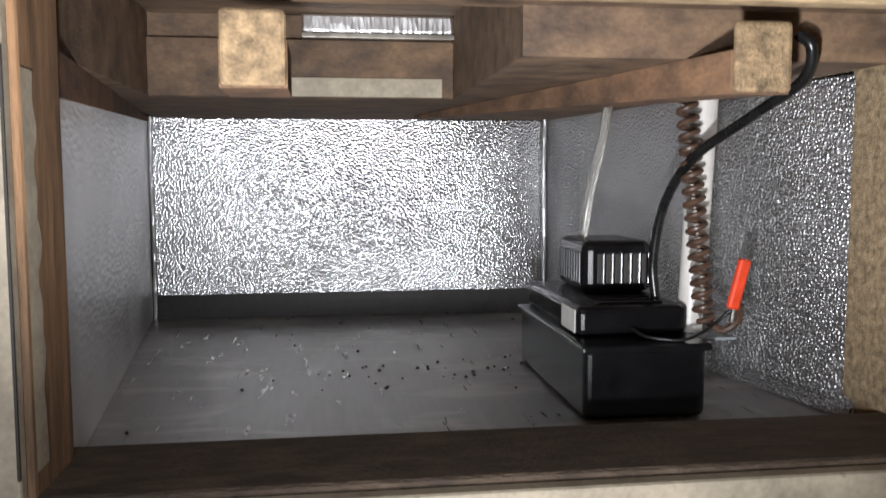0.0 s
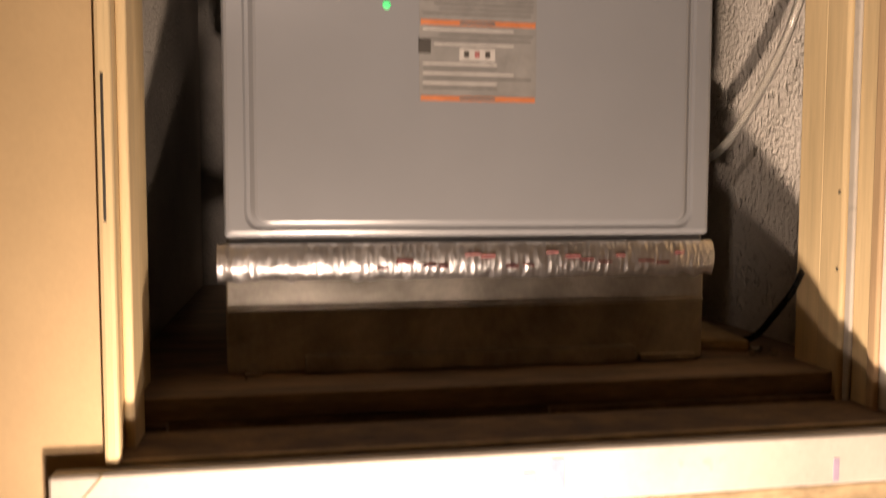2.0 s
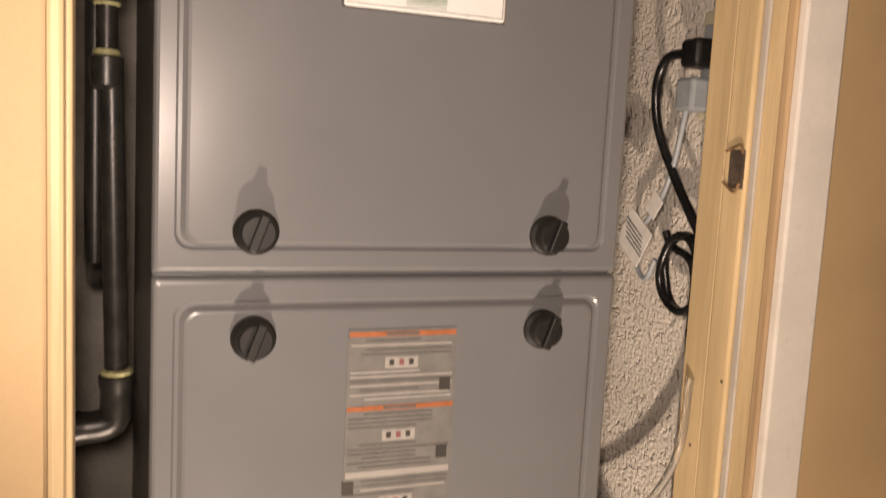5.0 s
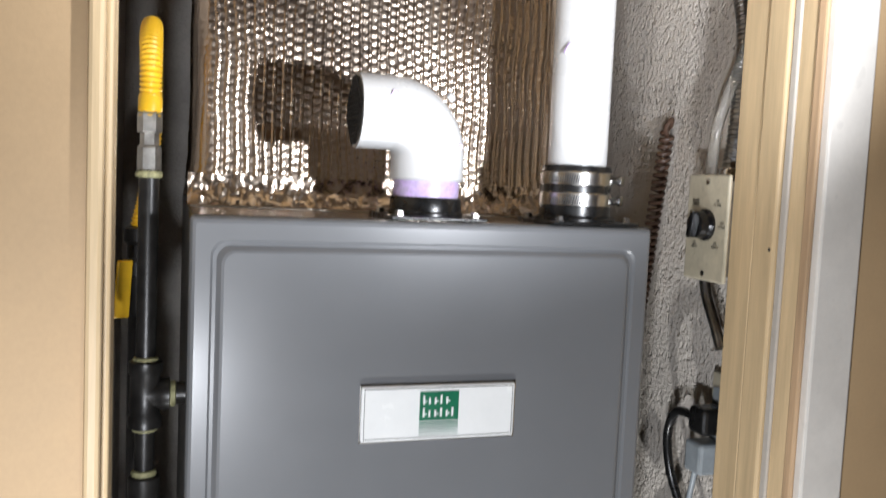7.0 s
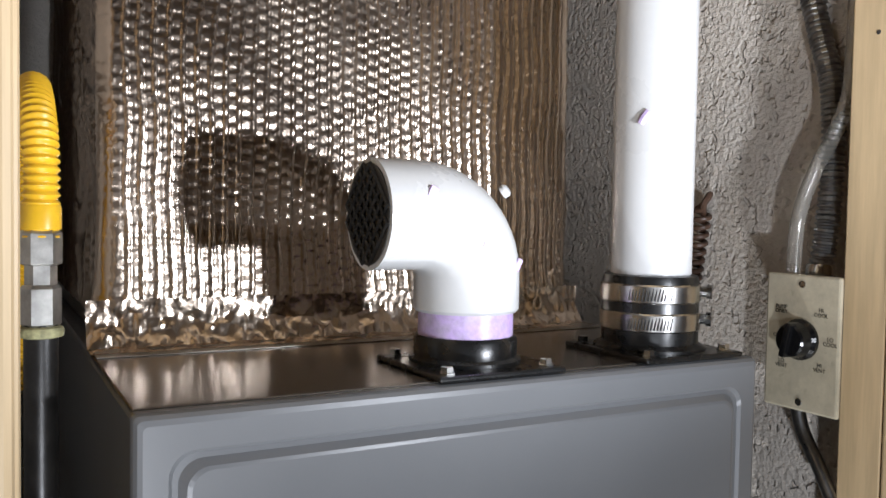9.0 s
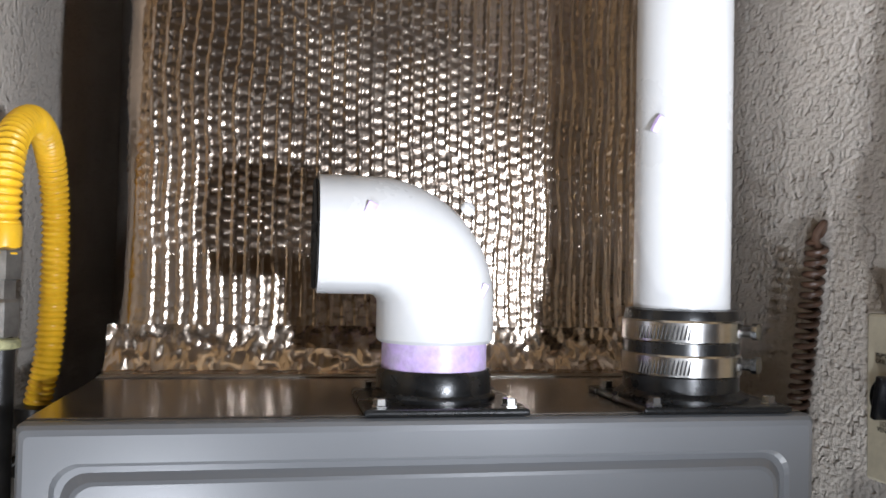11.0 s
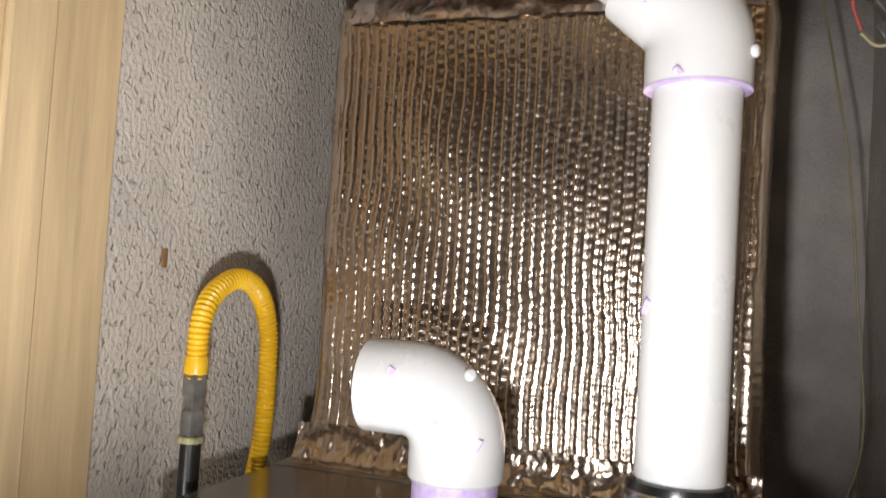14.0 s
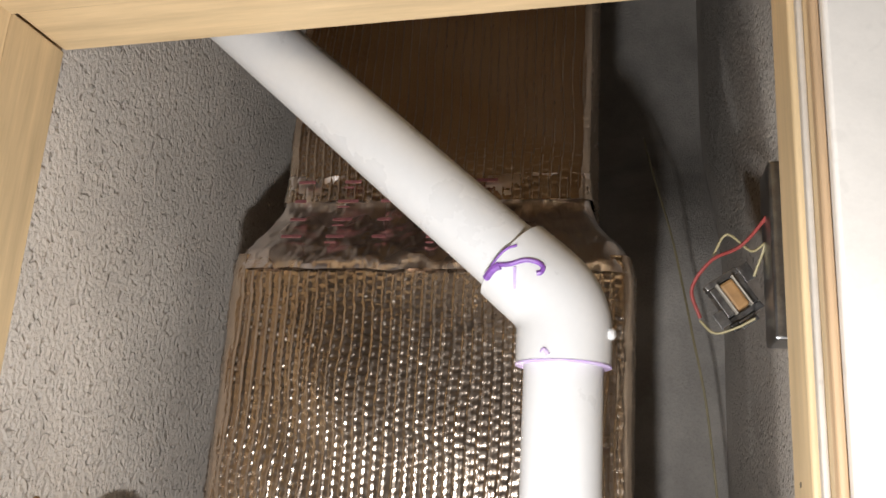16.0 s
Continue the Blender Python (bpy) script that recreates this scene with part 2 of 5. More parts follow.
DECK = material("furnace_deck", (0.27, 0.235, 0.20), 0.2, 0.75, vary=0.1, scale=8, fine=120, bump=0.05)
PVC = material("white_pvc", (0.60, 0.60, 0.595), 0.28, vary=0.03, scale=9, fine=200, bump=0.05)
PVC_OLD = material("old_pvc", (0.74, 0.71, 0.66), 0.4, vary=0.1, scale=20, fine=200, bump=0.1)
PRIMER = material("purple_primer", (0.52, 0.36, 0.72), 0.35, vary=0.3, scale=60, fine=200, bump=0.05, second=(0.75, 0.66, 0.85))
FAINT = material("faint_purple", (0.40, 0.31, 0.42), 0.55, vary=0.12, scale=90, fine=300, bump=0.1)
PRIMER_DARK = material("purple_primer_mark", (0.26, 0.10, 0.46), 0.4, vary=0.2, scale=200, fine=500, bump=0.05)
RUBBER = material("black_rubber", (0.012, 0.012, 0.012), 0.27, vary=0.2, scale=40, fine=300, bump=0.1)
BLACK = material("black_plastic", (0.008, 0.008, 0.009), 0.2, vary=0.2, scale=30, fine=700, bump=0.12, depth=0.0004)
KNOB = material("knob_plastic", (0.012, 0.012, 0.012), 0.5, vary=0.2, scale=60, fine=300, bump=0.05)
FITTING = material("zinc_fitting", (0.50, 0.49, 0.46), 0.32, 0.9, vary=0.15, scale=60, fine=400, bump=0.1)
STEEL = material("steel", (0.64, 0.63, 0.61), 0.22, 1.0, vary=0.12, scale=60, fine=400, bump=0.05)
CONDUIT = material("conduit", (0.42, 0.42, 0.42), 0.3, 1.0, vary=0.15, scale=60, fine=400, bump=0.1)
IRON = material("black_iron", (0.03, 0.028, 0.026), 0.35, 0.3, vary=0.25, scale=50, fine=300, bump=0.15)
DOPE = material("thread_sealant", (0.45, 0.43, 0.22), 0.6, vary=0.25, scale=200, fine=600, bump=0.6)
YELLOW = material("yellow_coating", (0.85, 0.50, 0.015), 0.36, vary=0.08, scale=30, fine=200, bump=0.08)
BROWN_CORD = material("brown_cord", (0.10, 0.055, 0.035), 0.4, vary=0.2, scale=80, fine=300, bump=0.1)
IVORY = material("ivory_plate", (0.60, 0.54, 0.40), 0.4, vary=0.1, scale=25, fine=200, bump=0.08, spots=0.2)
# near-black for print, grit and nail heads, and for painted shade in hollows
INK_AND_SHADE = material("ink_and_shade", (0.04, 0.035, 0.03), 0.6, vary=0.1, bump=0)
RED = material("red_plastic", (0.80, 0.07, 0.02), 0.4, vary=0.1, scale=80, bump=0.05)
ORANGE_INK = material("orange_band", (0.42, 0.13, 0.05), 0.5, vary=0.1, scale=80, bump=0)
LABEL_GREY = material("label_stock", (0.17, 0.166, 0.158), 0.5, vary=0.08, scale=60, bump=0)
LABEL_LIGHT = material("label_light", (0.34, 0.325, 0.305), 0.5, vary=0.05, scale=60, bump=0)
LABEL_TEXT = material("label_print", (0.12, 0.115, 0.11), 0.55, vary=0.1, scale=200, bump=0)
PAPER = material("paper_tag", (0.70, 0.68, 0.64), 0.7, vary=0.06, scale=60, bump=0.1)
BADGE = material("badge_white", (0.80, 0.81, 0.80), 0.25, vary=0.02, scale=30, bump=0)
GREEN = material("badge_green", (0.015, 0.16, 0.08), 0.35, vary=0.1, scale=60, bump=0)
CORE = material("core_steel", (0.26, 0.25, 0.24), 0.34, 0.9, vary=0.25, scale=90, fine=500, bump=0.2)
BOBBIN = material("bobbin", (0.32, 0.29, 0.24), 0.5, vary=0.12, scale=60, bump=0.05)
KRAFT = material("kraft_winding", (0.30, 0.165, 0.06), 0.6, vary=0.15, scale=80, bump=0.2)
RED_WIRE = material("red_wire", (0.22, 0.035, 0.03), 0.4, vary=0.1, scale=80, bump=0)
PALE_WIRE = material("pale_wire", (0.28, 0.24, 0.13), 0.5, vary=0.1, scale=80, bump=0)
RED_INK = material("red_print", (0.34, 0.13, 0.13), 0.4, 0.3, vary=0.15, scale=200, bump=0)
GREY_PLASTIC = material("grey_plastic", (0.30, 0.33, 0.35), 0.4, vary=0.08, scale=60, bump=0.05)
VINYL = clear("clear_vinyl", (0.80, 0.78, 0.72), 0.12)
LED = glow("green_indicator", (0.0, 0.50, 0.17), 0.8)


# ---- mesh helpers ----
def link(name, bm, mat, parent=None, label="", smooth=False):
    me = bpy.data.meshes.new(name)
    bm.normal_update()
    bm.to_mesh(me)
    bm.free()
    if smooth:
        for p in me.polygons:
            p.use_smooth = True
        me.set_sharp_from_angle(angle=radians(38))
    me.materials.append(mat)
    ob = new(name, me)
    if parent:
        ob.parent = parent
    if label:
        tagged(ob, label)
    return ob


def part(name, bm, mat, parent, label="", smooth=False):
    return link(name, bm, mat, parent, label, smooth)


def thing(name, label, category, group=""):
    return tagged(new(name), label, category, group)


def box(lo, hi, bevel=0.0, seg=2, bm=None, turn=None):
    bm = bm or bmesh.new()
    r = bmesh.ops.create_cube(bm, size=1)
    size = [h - l for l, h in zip(lo, hi)]
    mid = [(h + l) / 2 for l, h in zip(lo, hi)]
    bmesh.ops.scale(bm, vec=size, verts=r["verts"])
    if bevel:
        es = {e for v in r["verts"] for e in v.link_edges}
        made = bmesh.ops.bevel(bm, geom=list(es), offset=bevel, segments=seg, affect="EDGES", profile=0.5)
        vs = {v for f in made["faces"] for v in f.verts} | {v for v in r["verts"] if v.is_valid}
    else:
        vs = set(r["verts"])
    m = Matrix.Translation(mid)
    if turn is not None:
        m = m @ turn
    bmesh.ops.transform(bm, matrix=m, verts=list(vs))
    return bm


def prism(outline, z0, z1, bevel=0.0):
    """An upright prism over a plan outline."""
    bm = bmesh.new()
    lo = [bm.verts.new((x, y, z0)) for x, y in outline]
    hi = [bm.verts.new((x, y, z1)) for x, y in outline]
    n = len(outline)
    bm.faces.new(lo[::-1])
    bm.faces.new(hi)
    for i in range(n):
        bm.faces.new((lo[i], lo[(i + 1) % n], hi[(i + 1) % n], hi[i]))
    bmesh.ops.recalc_face_normals(bm, faces=bm.faces)
    if bevel:
        bmesh.ops.bevel(bm, geom=list(bm.edges), offset=bevel, segments=1, affect="EDGES")
    return bm


def glide(points, steps=10):
    """Catmull-Rom points through the given ones."""
    p = [Vector(q) for q in points]
    p = [2 * p[0] - p[1]] + p + [2 * p[-1] - p[-2]]
    out = []
    for i in range(1, len(p) - 2):
        for k in range(steps):
            t = k / steps
            a, b, c, d = p[i - 1], p[i], p[i + 1], p[i + 2]
            out.append(0.5 * ((2 * b) + (c - a) * t + (2 * a - 5 * b + 4 * c - d) * t * t + (3 * b - a - 3 * c + d) * t ** 3))
    out.append(p[-2])
    return out


def tube(points, radius, seg=14, bm=None):
    """A round bar along points; radius is a number or one for each point."""
    bm = bm or bmesh.new()
    p = [Vector(q) for q in points]
    rs = radius if isinstance(radius, (list, tuple)) else [radius] * len(p)
    tang = [(p[min(i + 1, len(p) - 1)] - p[max(i - 1, 0)]).normalized() for i in range(len(p))]
    side = tang[0].orthogonal().normalized()
    rings = []
    for q, t, r in zip(p, tang, rs):
        side = (side - t * side.dot(t)).normalized()
        up = t.cross(side)
        rings.append([bm.verts.new(q + r * (side * math.cos(a) + up * math.sin(a)))
                      for a in (2 * math.pi * k / seg for k in range(seg))])
    for a, b in zip(rings, rings[1:]):
        for k in range(seg):
            bm.faces.new((a[k], a[(k + 1) % seg], b[(k + 1) % seg], b[k]))
    bm.faces.new(rings[0][::-1])
    bm.faces.new(rings[-1])
    return bm


def lathe(profile, at, seg=32, axis=(0, 0, 1), bm=None):
    """A turned body: profile rows are (radius, height) along the axis from at."""
    bm = bm or bmesh.new()
    rot = Vector((0, 0, 1)).rotation_difference(Vector(axis)).to_matrix().to_4x4()
    m = Matrix.Translation(at) @ rot
    rings = []
    for r, h in profile:
        rings.append([bm.verts.new(m @ Vector((r * math.cos(a), r * math.sin(a), h)))
                      for a in (2 * math.pi * k / seg for k in range(seg))])
    for a, b in zip(rings, rings[1:]):
        for k in range(seg):
            bm.faces.new((a[k], a[(k + 1) % seg], b[(k + 1) % seg], b[k]))
    bm.faces.new(rings[0][::-1])
    bm.faces.new(rings[-1])
    return bm


def helix(start, end, radius, pitch, wire, seg=8, wobble=0.0):
    a, b = Vector(start), Vector(end)
    t = (b - a).normalized()
    u = t.orthogonal().normalized()
    w = t.cross(u)
    n = int((b - a).length / pitch * 14)
    pts = []
    for i in range(n + 1):
        f = i / n
        ang = i / 14 * 2 * math.pi
        bend = wobble * math.sin(f * 5.0)
        pts.append(a.lerp(b, f) + u * (radius * math.cos(ang) + bend) + w * radius * math.sin(ang))
    return tube(pts, wire, seg)


def setting(name, bm, mat, label, category, smooth=False):
    return tagged(link(name, bm, mat, None, "", smooth), label, category, "", "structure")


# ---- setting: closet ----
FLOOR, PLATFORM = -0.503, -0.120
setting("foundation_left", box((-0.45, 0.0, -0.62), (-0.345, 1.2, -0.141)), STUCCO, "rough masonry beside the lower chamber", "wall")
setting("foundation_right", box((0.345, 0.0, -0.62), (0.45, 1.2, -0.141)), STUCCO, "rough masonry beside the lower chamber", "wall")
setting("wall_left", box((-0.40, 0.0, -0.14), (-0.316, 1.2, 2.45)), STUCCO, "grey stippled plaster wall of the closet", "wall")
setting("wall_right", box((0.355, 0.0, -0.14), (0.45, 1.2, 2.45)), STUCCO, "grey stippled plaster wall of the closet", "wall")
setting("wall_back", box((-0.316, 1.1, -0.62), (0.355, 1.2, 2.45)), STUCCO, "grey stippled plaster back wall of the closet", "wall")
setting("ceiling", box((-0.316, 0.0, 2.4), (0.355, 1.1, 2.45)), STUCCO, "plaster closet ceiling", "ceiling")
setting("platform", box((-0.316, -0.066, -0.14), (0.355, 1.1, PLATFORM), 0.002), DARK_PLY, "dark stained plywood platform under the furnace", "platform")
bm = bmesh.new()
grid = []
for r in range(101):
    z = PLATFORM + (2.399 - PLATFORM) * r / 100
    g = min(1.0, max(0.0, (z - 1.40) / 0.48))
    line = []
    for c in range(41):
        x = -0.3155 + 0.670 * c / 40
        y = 0.738 + 0.34 * g * g * (3 - 2 * g) + 0.010 * noise.noise((x * 9, z * 5, 3)) + 0.004 * noise.noise((x * 30, z * 22, 8))
        line.append(bm.verts.new((x, y, z)))
    grid.append(line)
for a, b in zip(grid, grid[1:]):
    for c in range(40):
        bm.faces.new((a[c], a[c + 1], b[c + 1], b[c]))
thick = bmesh.ops.extrude_face_region(bm, geom=bm.faces[:])
bmesh.ops.translate(bm, vec=(0, 0.02, 0), verts=[g for g in thick["geom"] if isinstance(g, bmesh.types.BMVert)])
bmesh.ops.recalc_face_normals(bm, faces=bm.faces)
setting("plaster_back", bm, PLASTER, "lumpy grey trowelled plaster behind the furnace, leaning back at the top", "wall", True)
setting("header_beam", box((-0.33, -0.130, -0.194), (0.3375, -0.102, -0.150), 0.003), OLD_WOOD, "old brown header beam across the opening", "beam")

# ---- setting: the front wall in the room ----
setting("front_wall_left", box((-1.6, -0.148, -0.62), (-0.290, 0.0, 1.95)), TAN_PAINT, "tan painted wall beside the closet opening", "wall")
setting("front_wall_right", box((0.338, -0.110, -0.1445), (1.6, 0.0, 1.95)), TAN_PAINT, "tan painted wall beside the closet opening", "wall")
setting("front_wall_right_foot", box((0.338, -0.148, -0.62), (1.6, 0.0, -0.1447)), TAN_PAINT, "tan painted wall beside the lower opening", "wall")
RISE = 0.034  # the head of the opening climbs to the right


def head_bar(x0, x1, y0, y1, z0, z1):
    """A bar along the head of the opening, which is out of level."""
    bm = bmesh.new()
    vs = [bm.verts.new((x, y, z + RISE * (x + 0.2895))) for x in (x0, x1) for y in (y0, y1) for z in (z0, z1)]
    for f in ((0, 1, 3, 2), (4, 6, 7, 5), (0, 4, 5, 1), (2, 3, 7, 6), (0, 2, 6, 4), (1, 5, 7, 3)):
        bm.faces.new([vs[k] for k in f])
    bmesh.ops.recalc_face_normals(bm, faces=bm.faces)
    bmesh.ops.bevel(bm, geom=list(bm.edges), offset=0.0018, segments=2, affect="EDGES", profile=0.5)
    return bm


setting("front_wall_top", head_bar(-0.290, 0.338, -0.110, 0.0, 1.475, 2.40), TAN_PAINT, "tan painted wall over the closet opening", "wall")
setting("front_wall_foot", box((-0.290, -0.148, -0.62), (0.338, -0.055, -0.495)), OLD_WOOD, "wooden foot wall under the lower opening", "wall")

lj = thing("jamb_left", "pine door jamb with stop strips", "door jamb")
part("jamb_board", box((-0.2895, -0.145, -0.146), (-0.2835, -0.004, 1.457), 0.001), PINE, lj)
part("stop_strip", box((-0.2834, -0.120, -0.146), (-0.276, -0.078, 1.457), 0.0025), PINE, lj)
part("front_bead", box((-0.2894, -0.158, -0.1435), (-0.279, -0.1455, 1.457), 0.003), PINE, lj)
tagged(lj, kind="structure")
rj = thing("jamb_right", "pine door jamb with stop strips and a torn latch mortise", "door jamb")
part("jamb_board", box((0.3165, -0.1105, -0.146), (0.3375, -0.003, 1.478), 0.001), PINE, rj)
part("rear_strip", box((0.3115, -0.0405, -0.146), (0.3164, -0.004, 1.476), 0.0015), PINE, rj)
part("stop_strip", box((0.309, -0.0735, -0.146), (0.3164, -0.0425, 1.476), 0.0025), PINE, rj)
part("weather_strip", box((0.3125, -0.083, -0.146), (0.3164, -0.0745, 1.476), 0.0015), WHITE_TRIM, rj, "pale grey weather strip")
part("front_bead", box((0.3135, -0.1155, -0.1435), (0.3185, -0.1040, 1.478), 0.0022), PINE_DARK, rj, "brown edge bead")
tagged(rj, kind="structure")
hd = thing("jamb_head", "pine head jamb over the opening, out of level", "door jamb")
part("jamb_board", head_bar(-0.283, 0.3155, -0.145, -0.004, 1.4575, 1.474), PINE_H, hd)
part("stop_strip", head_bar(-0.283, 0.3085, -0.120, -0.078, 1.449, 1.4574), PINE_H, hd)
tagged(hd, kind="structure")
setting("casing_right", box((0.3190, -0.123, -0.143), (0.366, -0.1105, 1.56), 0.0025), CASING, "white painted casing along the jamb", "trim")
setting("casing_top", head_bar(-0.289, 0.3165, -0.162, -0.1455, 1.458, 1.500), PINE_H, "pine casing over the opening", "trim")

apron = thing("apron_trim", "off-white painted apron board with purple marks and a mitred end", "trim")
bm = prism([(-0.322, -0.152), (0.62, -0.152), (0.62, -0.168), (-0.322, -0.168)], -0.184, -0.1445, 0.002)
part("board", bm, WHITE_TRIM, apron)
part("raw_lower_edge", box((-0.25, -0.166, -0.2035), (0.62, -0.150, -0.1845), 0.002), RAW_EDGE, apron, "bare wood lower edge where paint has worn off")
part("painted_lower_edge", box((-0.2795, -0.166, -0.2035), (-0.2505, -0.150, -0.1845), 0.002), WHITE_TRIM, apron)
part("top_lip", box((-0.286, -0.151, -0.150), (0.33, -0.079, -0.1425), 0.0015), OLD_WOOD, apron, "brown worn lip behind the apron")
part("worn_edge", box((-0.286, -0.1545, -0.1444), (0.33, -0.1475, -0.1412), 0.0008), RAW_EDGE, apron, "bare worn wood edge")
for x, z, w, h in ((-0.107, -0.172, 0.009, 0.020), (0.000, -0.172, 0.009, 0.024), (0.021, -0.166, 0.010, 0.030), (0.243, -0.172, 0.005, 0.018)):
    part("purple_mark", box((x - w / 2, -0.1686, z - h / 2), (x + w / 2, -0.1678, z + h / 2), 0.0003), FAINT, apron, "faint purple smear")
part("mitre_joint", tube([(-0.321, -0.168, -0.1835), (-0.2885, -0.168, -0.1455)], 0.0007, 6), RAW_EDGE, apron)
tagged(apron, kind="structure")
setting("gap_floor", box((-0.315, -0.1018, -0.190), (0.3375, -0.0662, -0.182)), OLD_WOOD, "dark board in the gap before the platform", "board")
setting("wall_crack", box((-0.2855, -0.1592, 0.02), (-0.2838, -0.1578, 0.115), 0.0003), INK_AND_SHADE, "dark crack beside the jamb", "crack")

setting("strip_left", box((-0.279, -0.160, -0.62), (-0.2535, -0.1485, -0.2045), 0.002), CREAM_STRIP, "cream painted strip with chipped edge and a nail hole", "trim")
setting("post_left", box((-0.289, -0.1478, FLOOR), (-0.2495, -0.075, -0.15), 0.003), OLD_WOOD_Z, "brown wooden post beside the lower opening", "post")
bm = bmesh.new()
edge = [(-0.1474, -0.245 - 0.0075 * k) for k in range(31)]
ragged = [(-0.128 + 0.010 * noise.noise((k * 0.35, 2, 0)) + 0.003 * noise.noise((k * 1.3, 5, 0)), -0.245 - 0.0075 * k) for k in range(31)]
for k in range(30):
    a, b, c, d = edge[k], ragged[k], ragged[k + 1], edge[k + 1]
    inner = [bm.verts.new((-0.2495, y, z)) for y, z in (a, b, c, d)]
    outer = [bm.verts.new((-0.2487, y, z)) for y, z in (a, b, c, d)]
    bm.faces.new(outer)
    bm.faces.new((inner[1], outer[1], outer[2], inner[2]))
bmesh.ops.recalc_face_normals(bm, faces=bm.faces)
setting("peeling_paint", bm, CREAM_STRIP, "ragged cream paint left on the post edge", "paint")
setting("post_right", box((0.3293, -0.1478, -0.4845), (0.3375, -0.006, -0.15), 0.002), CHIPBOARD, "raw chipboard face of the post beside the lower opening", "post")
setting("sill", box((-0.289, -0.150, -0.4945), (0.3375, -0.052, -0.4845), 0.004), SILL_WOOD, "rough dark wooden sill of the lower opening", "sill")
setting("sill_face", box((-0.2535, -0.166, -0.62), (0.62, -0.1505, -0.488), 0.003), CREAM_STRIP, "cream painted board under the sill", "trim")
setting("strip_gap", box((-0.2548, -0.1612, -0.47), (-0.2532, -0.1590, -0.235), 0.0003), INK_AND_SHADE, "dark gap beside the cream strip", "gap")
nail = tagged(link("nail_hole", lathe([(0.0032, 0), (0.0032, 0.0006), (0.001, 0.0007)], (-0.269, -0.1600, -0.257), 12, (0, -1, 0)), INK_AND_SHADE), "dark nail hole in the cream strip", "nail hole")

vent = thing("wall_vent", "small white louvred vent on the tan wall", "vent")
part("frame", box((-0.345, -0.153, -0.42), (-0.281, -0.1482, -0.283), 0.001), WHITE_TRIM, vent)
for k in range(9):
    part("slat", box((-0.340, -0.159, -0.412 + k * 0.0143), (-0.2845, -0.1532, -0.404 + k * 0.0143), 0.001), WHITE_TRIM, vent)

# ---- setting: the room that closes the place ----
setting("room_floor", box((-1.6, -2.6, -0.70), (1.6, -0.148, -0.62)), ROOM, "plain room floor", "floor")
setting("room_ceiling", box((-1.6, -2.6, 1.95), (1.6, -0.111, 2.0)), ROOM, "plain room ceiling", "ceiling")
setting("room_wall_left", box((-1.7, -2.6, -0.62), (-1.6, 0.0, 1.95)), ROOM, "plain room wall", "wall")
setting("room_wall_right", box((1.6, -2.6, -0.62), (1.7, 0.0, 1.95)), ROOM, "plain room wall", "wall")
setting("room_wall_back", box((-1.7, -2.7, -0.62), (1.7, -2.6, 1.95)), ROOM, "plain room wall", "wall")

# ---- lower chamber ----
setting("chamber_floor", box((-0.335, -0.0515, -0.52), (0.3315, 0.60, FLOOR)), DUST_FLOOR, "dusty grey sheet floor of the lower chamber", "floor")


def panel(name, a, b, z0, z1, mat, label, thick=0.012):
    a, b = Vector((*a, 0)), Vector((*b, 0))
    n = (b - a).cross(Vector((0, 0, 1))).normalized() * -thick
    return setting(name, prism([a[:2], b[:2], (b + n)[:2], (a + n)[:2]], z0, z1, 0.001), mat, label, "insulation board")


panel("foil_panel_left", (-0.256, -0.07), (-0.328, 0.566), FLOOR, -0.224, FOIL_SMOOTH, "smooth foil-faced board on the chamber side")
# dark strip between the floor and the lower edge of the back foil
setting("chamber_back_foot", box((-0.335, 0.571, FLOOR), (0.26, 0.59, -0.465)), DARK_STRIP, "dark strip below the foil at the chamber back", "board")
panel("foil_panel_back", (-0.328, 0.566), (0.230, 0.566), -0.470, -0.224, FOIL_DIMMED, "embossed foil-faced board at the chamber back")
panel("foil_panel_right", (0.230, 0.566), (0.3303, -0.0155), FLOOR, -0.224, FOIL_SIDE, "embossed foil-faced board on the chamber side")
for x, y in ((-0.3235, 0.560), (0.226, 0.560)):
    setting("corner_seam", tube([(x, y, FLOOR), (x + 0.001, y, -0.4), (x - 0.001, y, -0.3), (x, y, -0.224)], 0.0028, 8), TAPE, "crumpled foil tape in the chamber corner", "foil tape")

bm = bmesh.new()
vs = [bm.verts.new((x, y, z)) for y, x0, x1, low in ((-0.0698, -0.335, -0.253, -0.254), (0.560, -0.335, -0.325, -0.230)) for x, z in ((x0, low), (x1, low), (x1, -0.2242), (x0, -0.2242))]
for f in ((0, 1, 2, 3), (7, 6, 5, 4), (0, 4, 5, 1), (1, 5, 6, 2), (2, 6, 7, 3), (3, 7, 4, 0)):
    bm.faces.new([vs[k] for k in f])
bmesh.ops.recalc_face_normals(bm, faces=bm.faces)
setting("side_rail", bm, OLD_WOOD_Y, "brown wooden rail along the top of the side board", "rail")
JX, JY, JZ = 0.03, 0.50, -0.228
HOLE = (-0.262, 0.046, -0.071, 0.255)
hx0, hx1, hy0, hy1 = HOLE
bm = box((-0.315, -0.071, -0.224), (hx0, 0.60, -0.1405))
box((hx1, -0.071, -0.224), (0.317, 0.60, -0.1405), bm=bm)
box((hx0, hy1, -0.224), (hx1, 0.60, -0.1405), bm=bm)
setting("return_board_lower", box((-0.132, hy1 - 0.012, -0.2235), (0.034, hy1 - 0.001, -0.204), 0.001), CREAM_STRIP, "pale board at the far side of the return opening", "board")
setting("return_board_upper", box((hx0, hy1 - 0.009, -0.2238), (hx1, hy1 - 0.001, -0.166), 0.001), OLD_WOOD, "brown board at the far side of the return opening", "board")
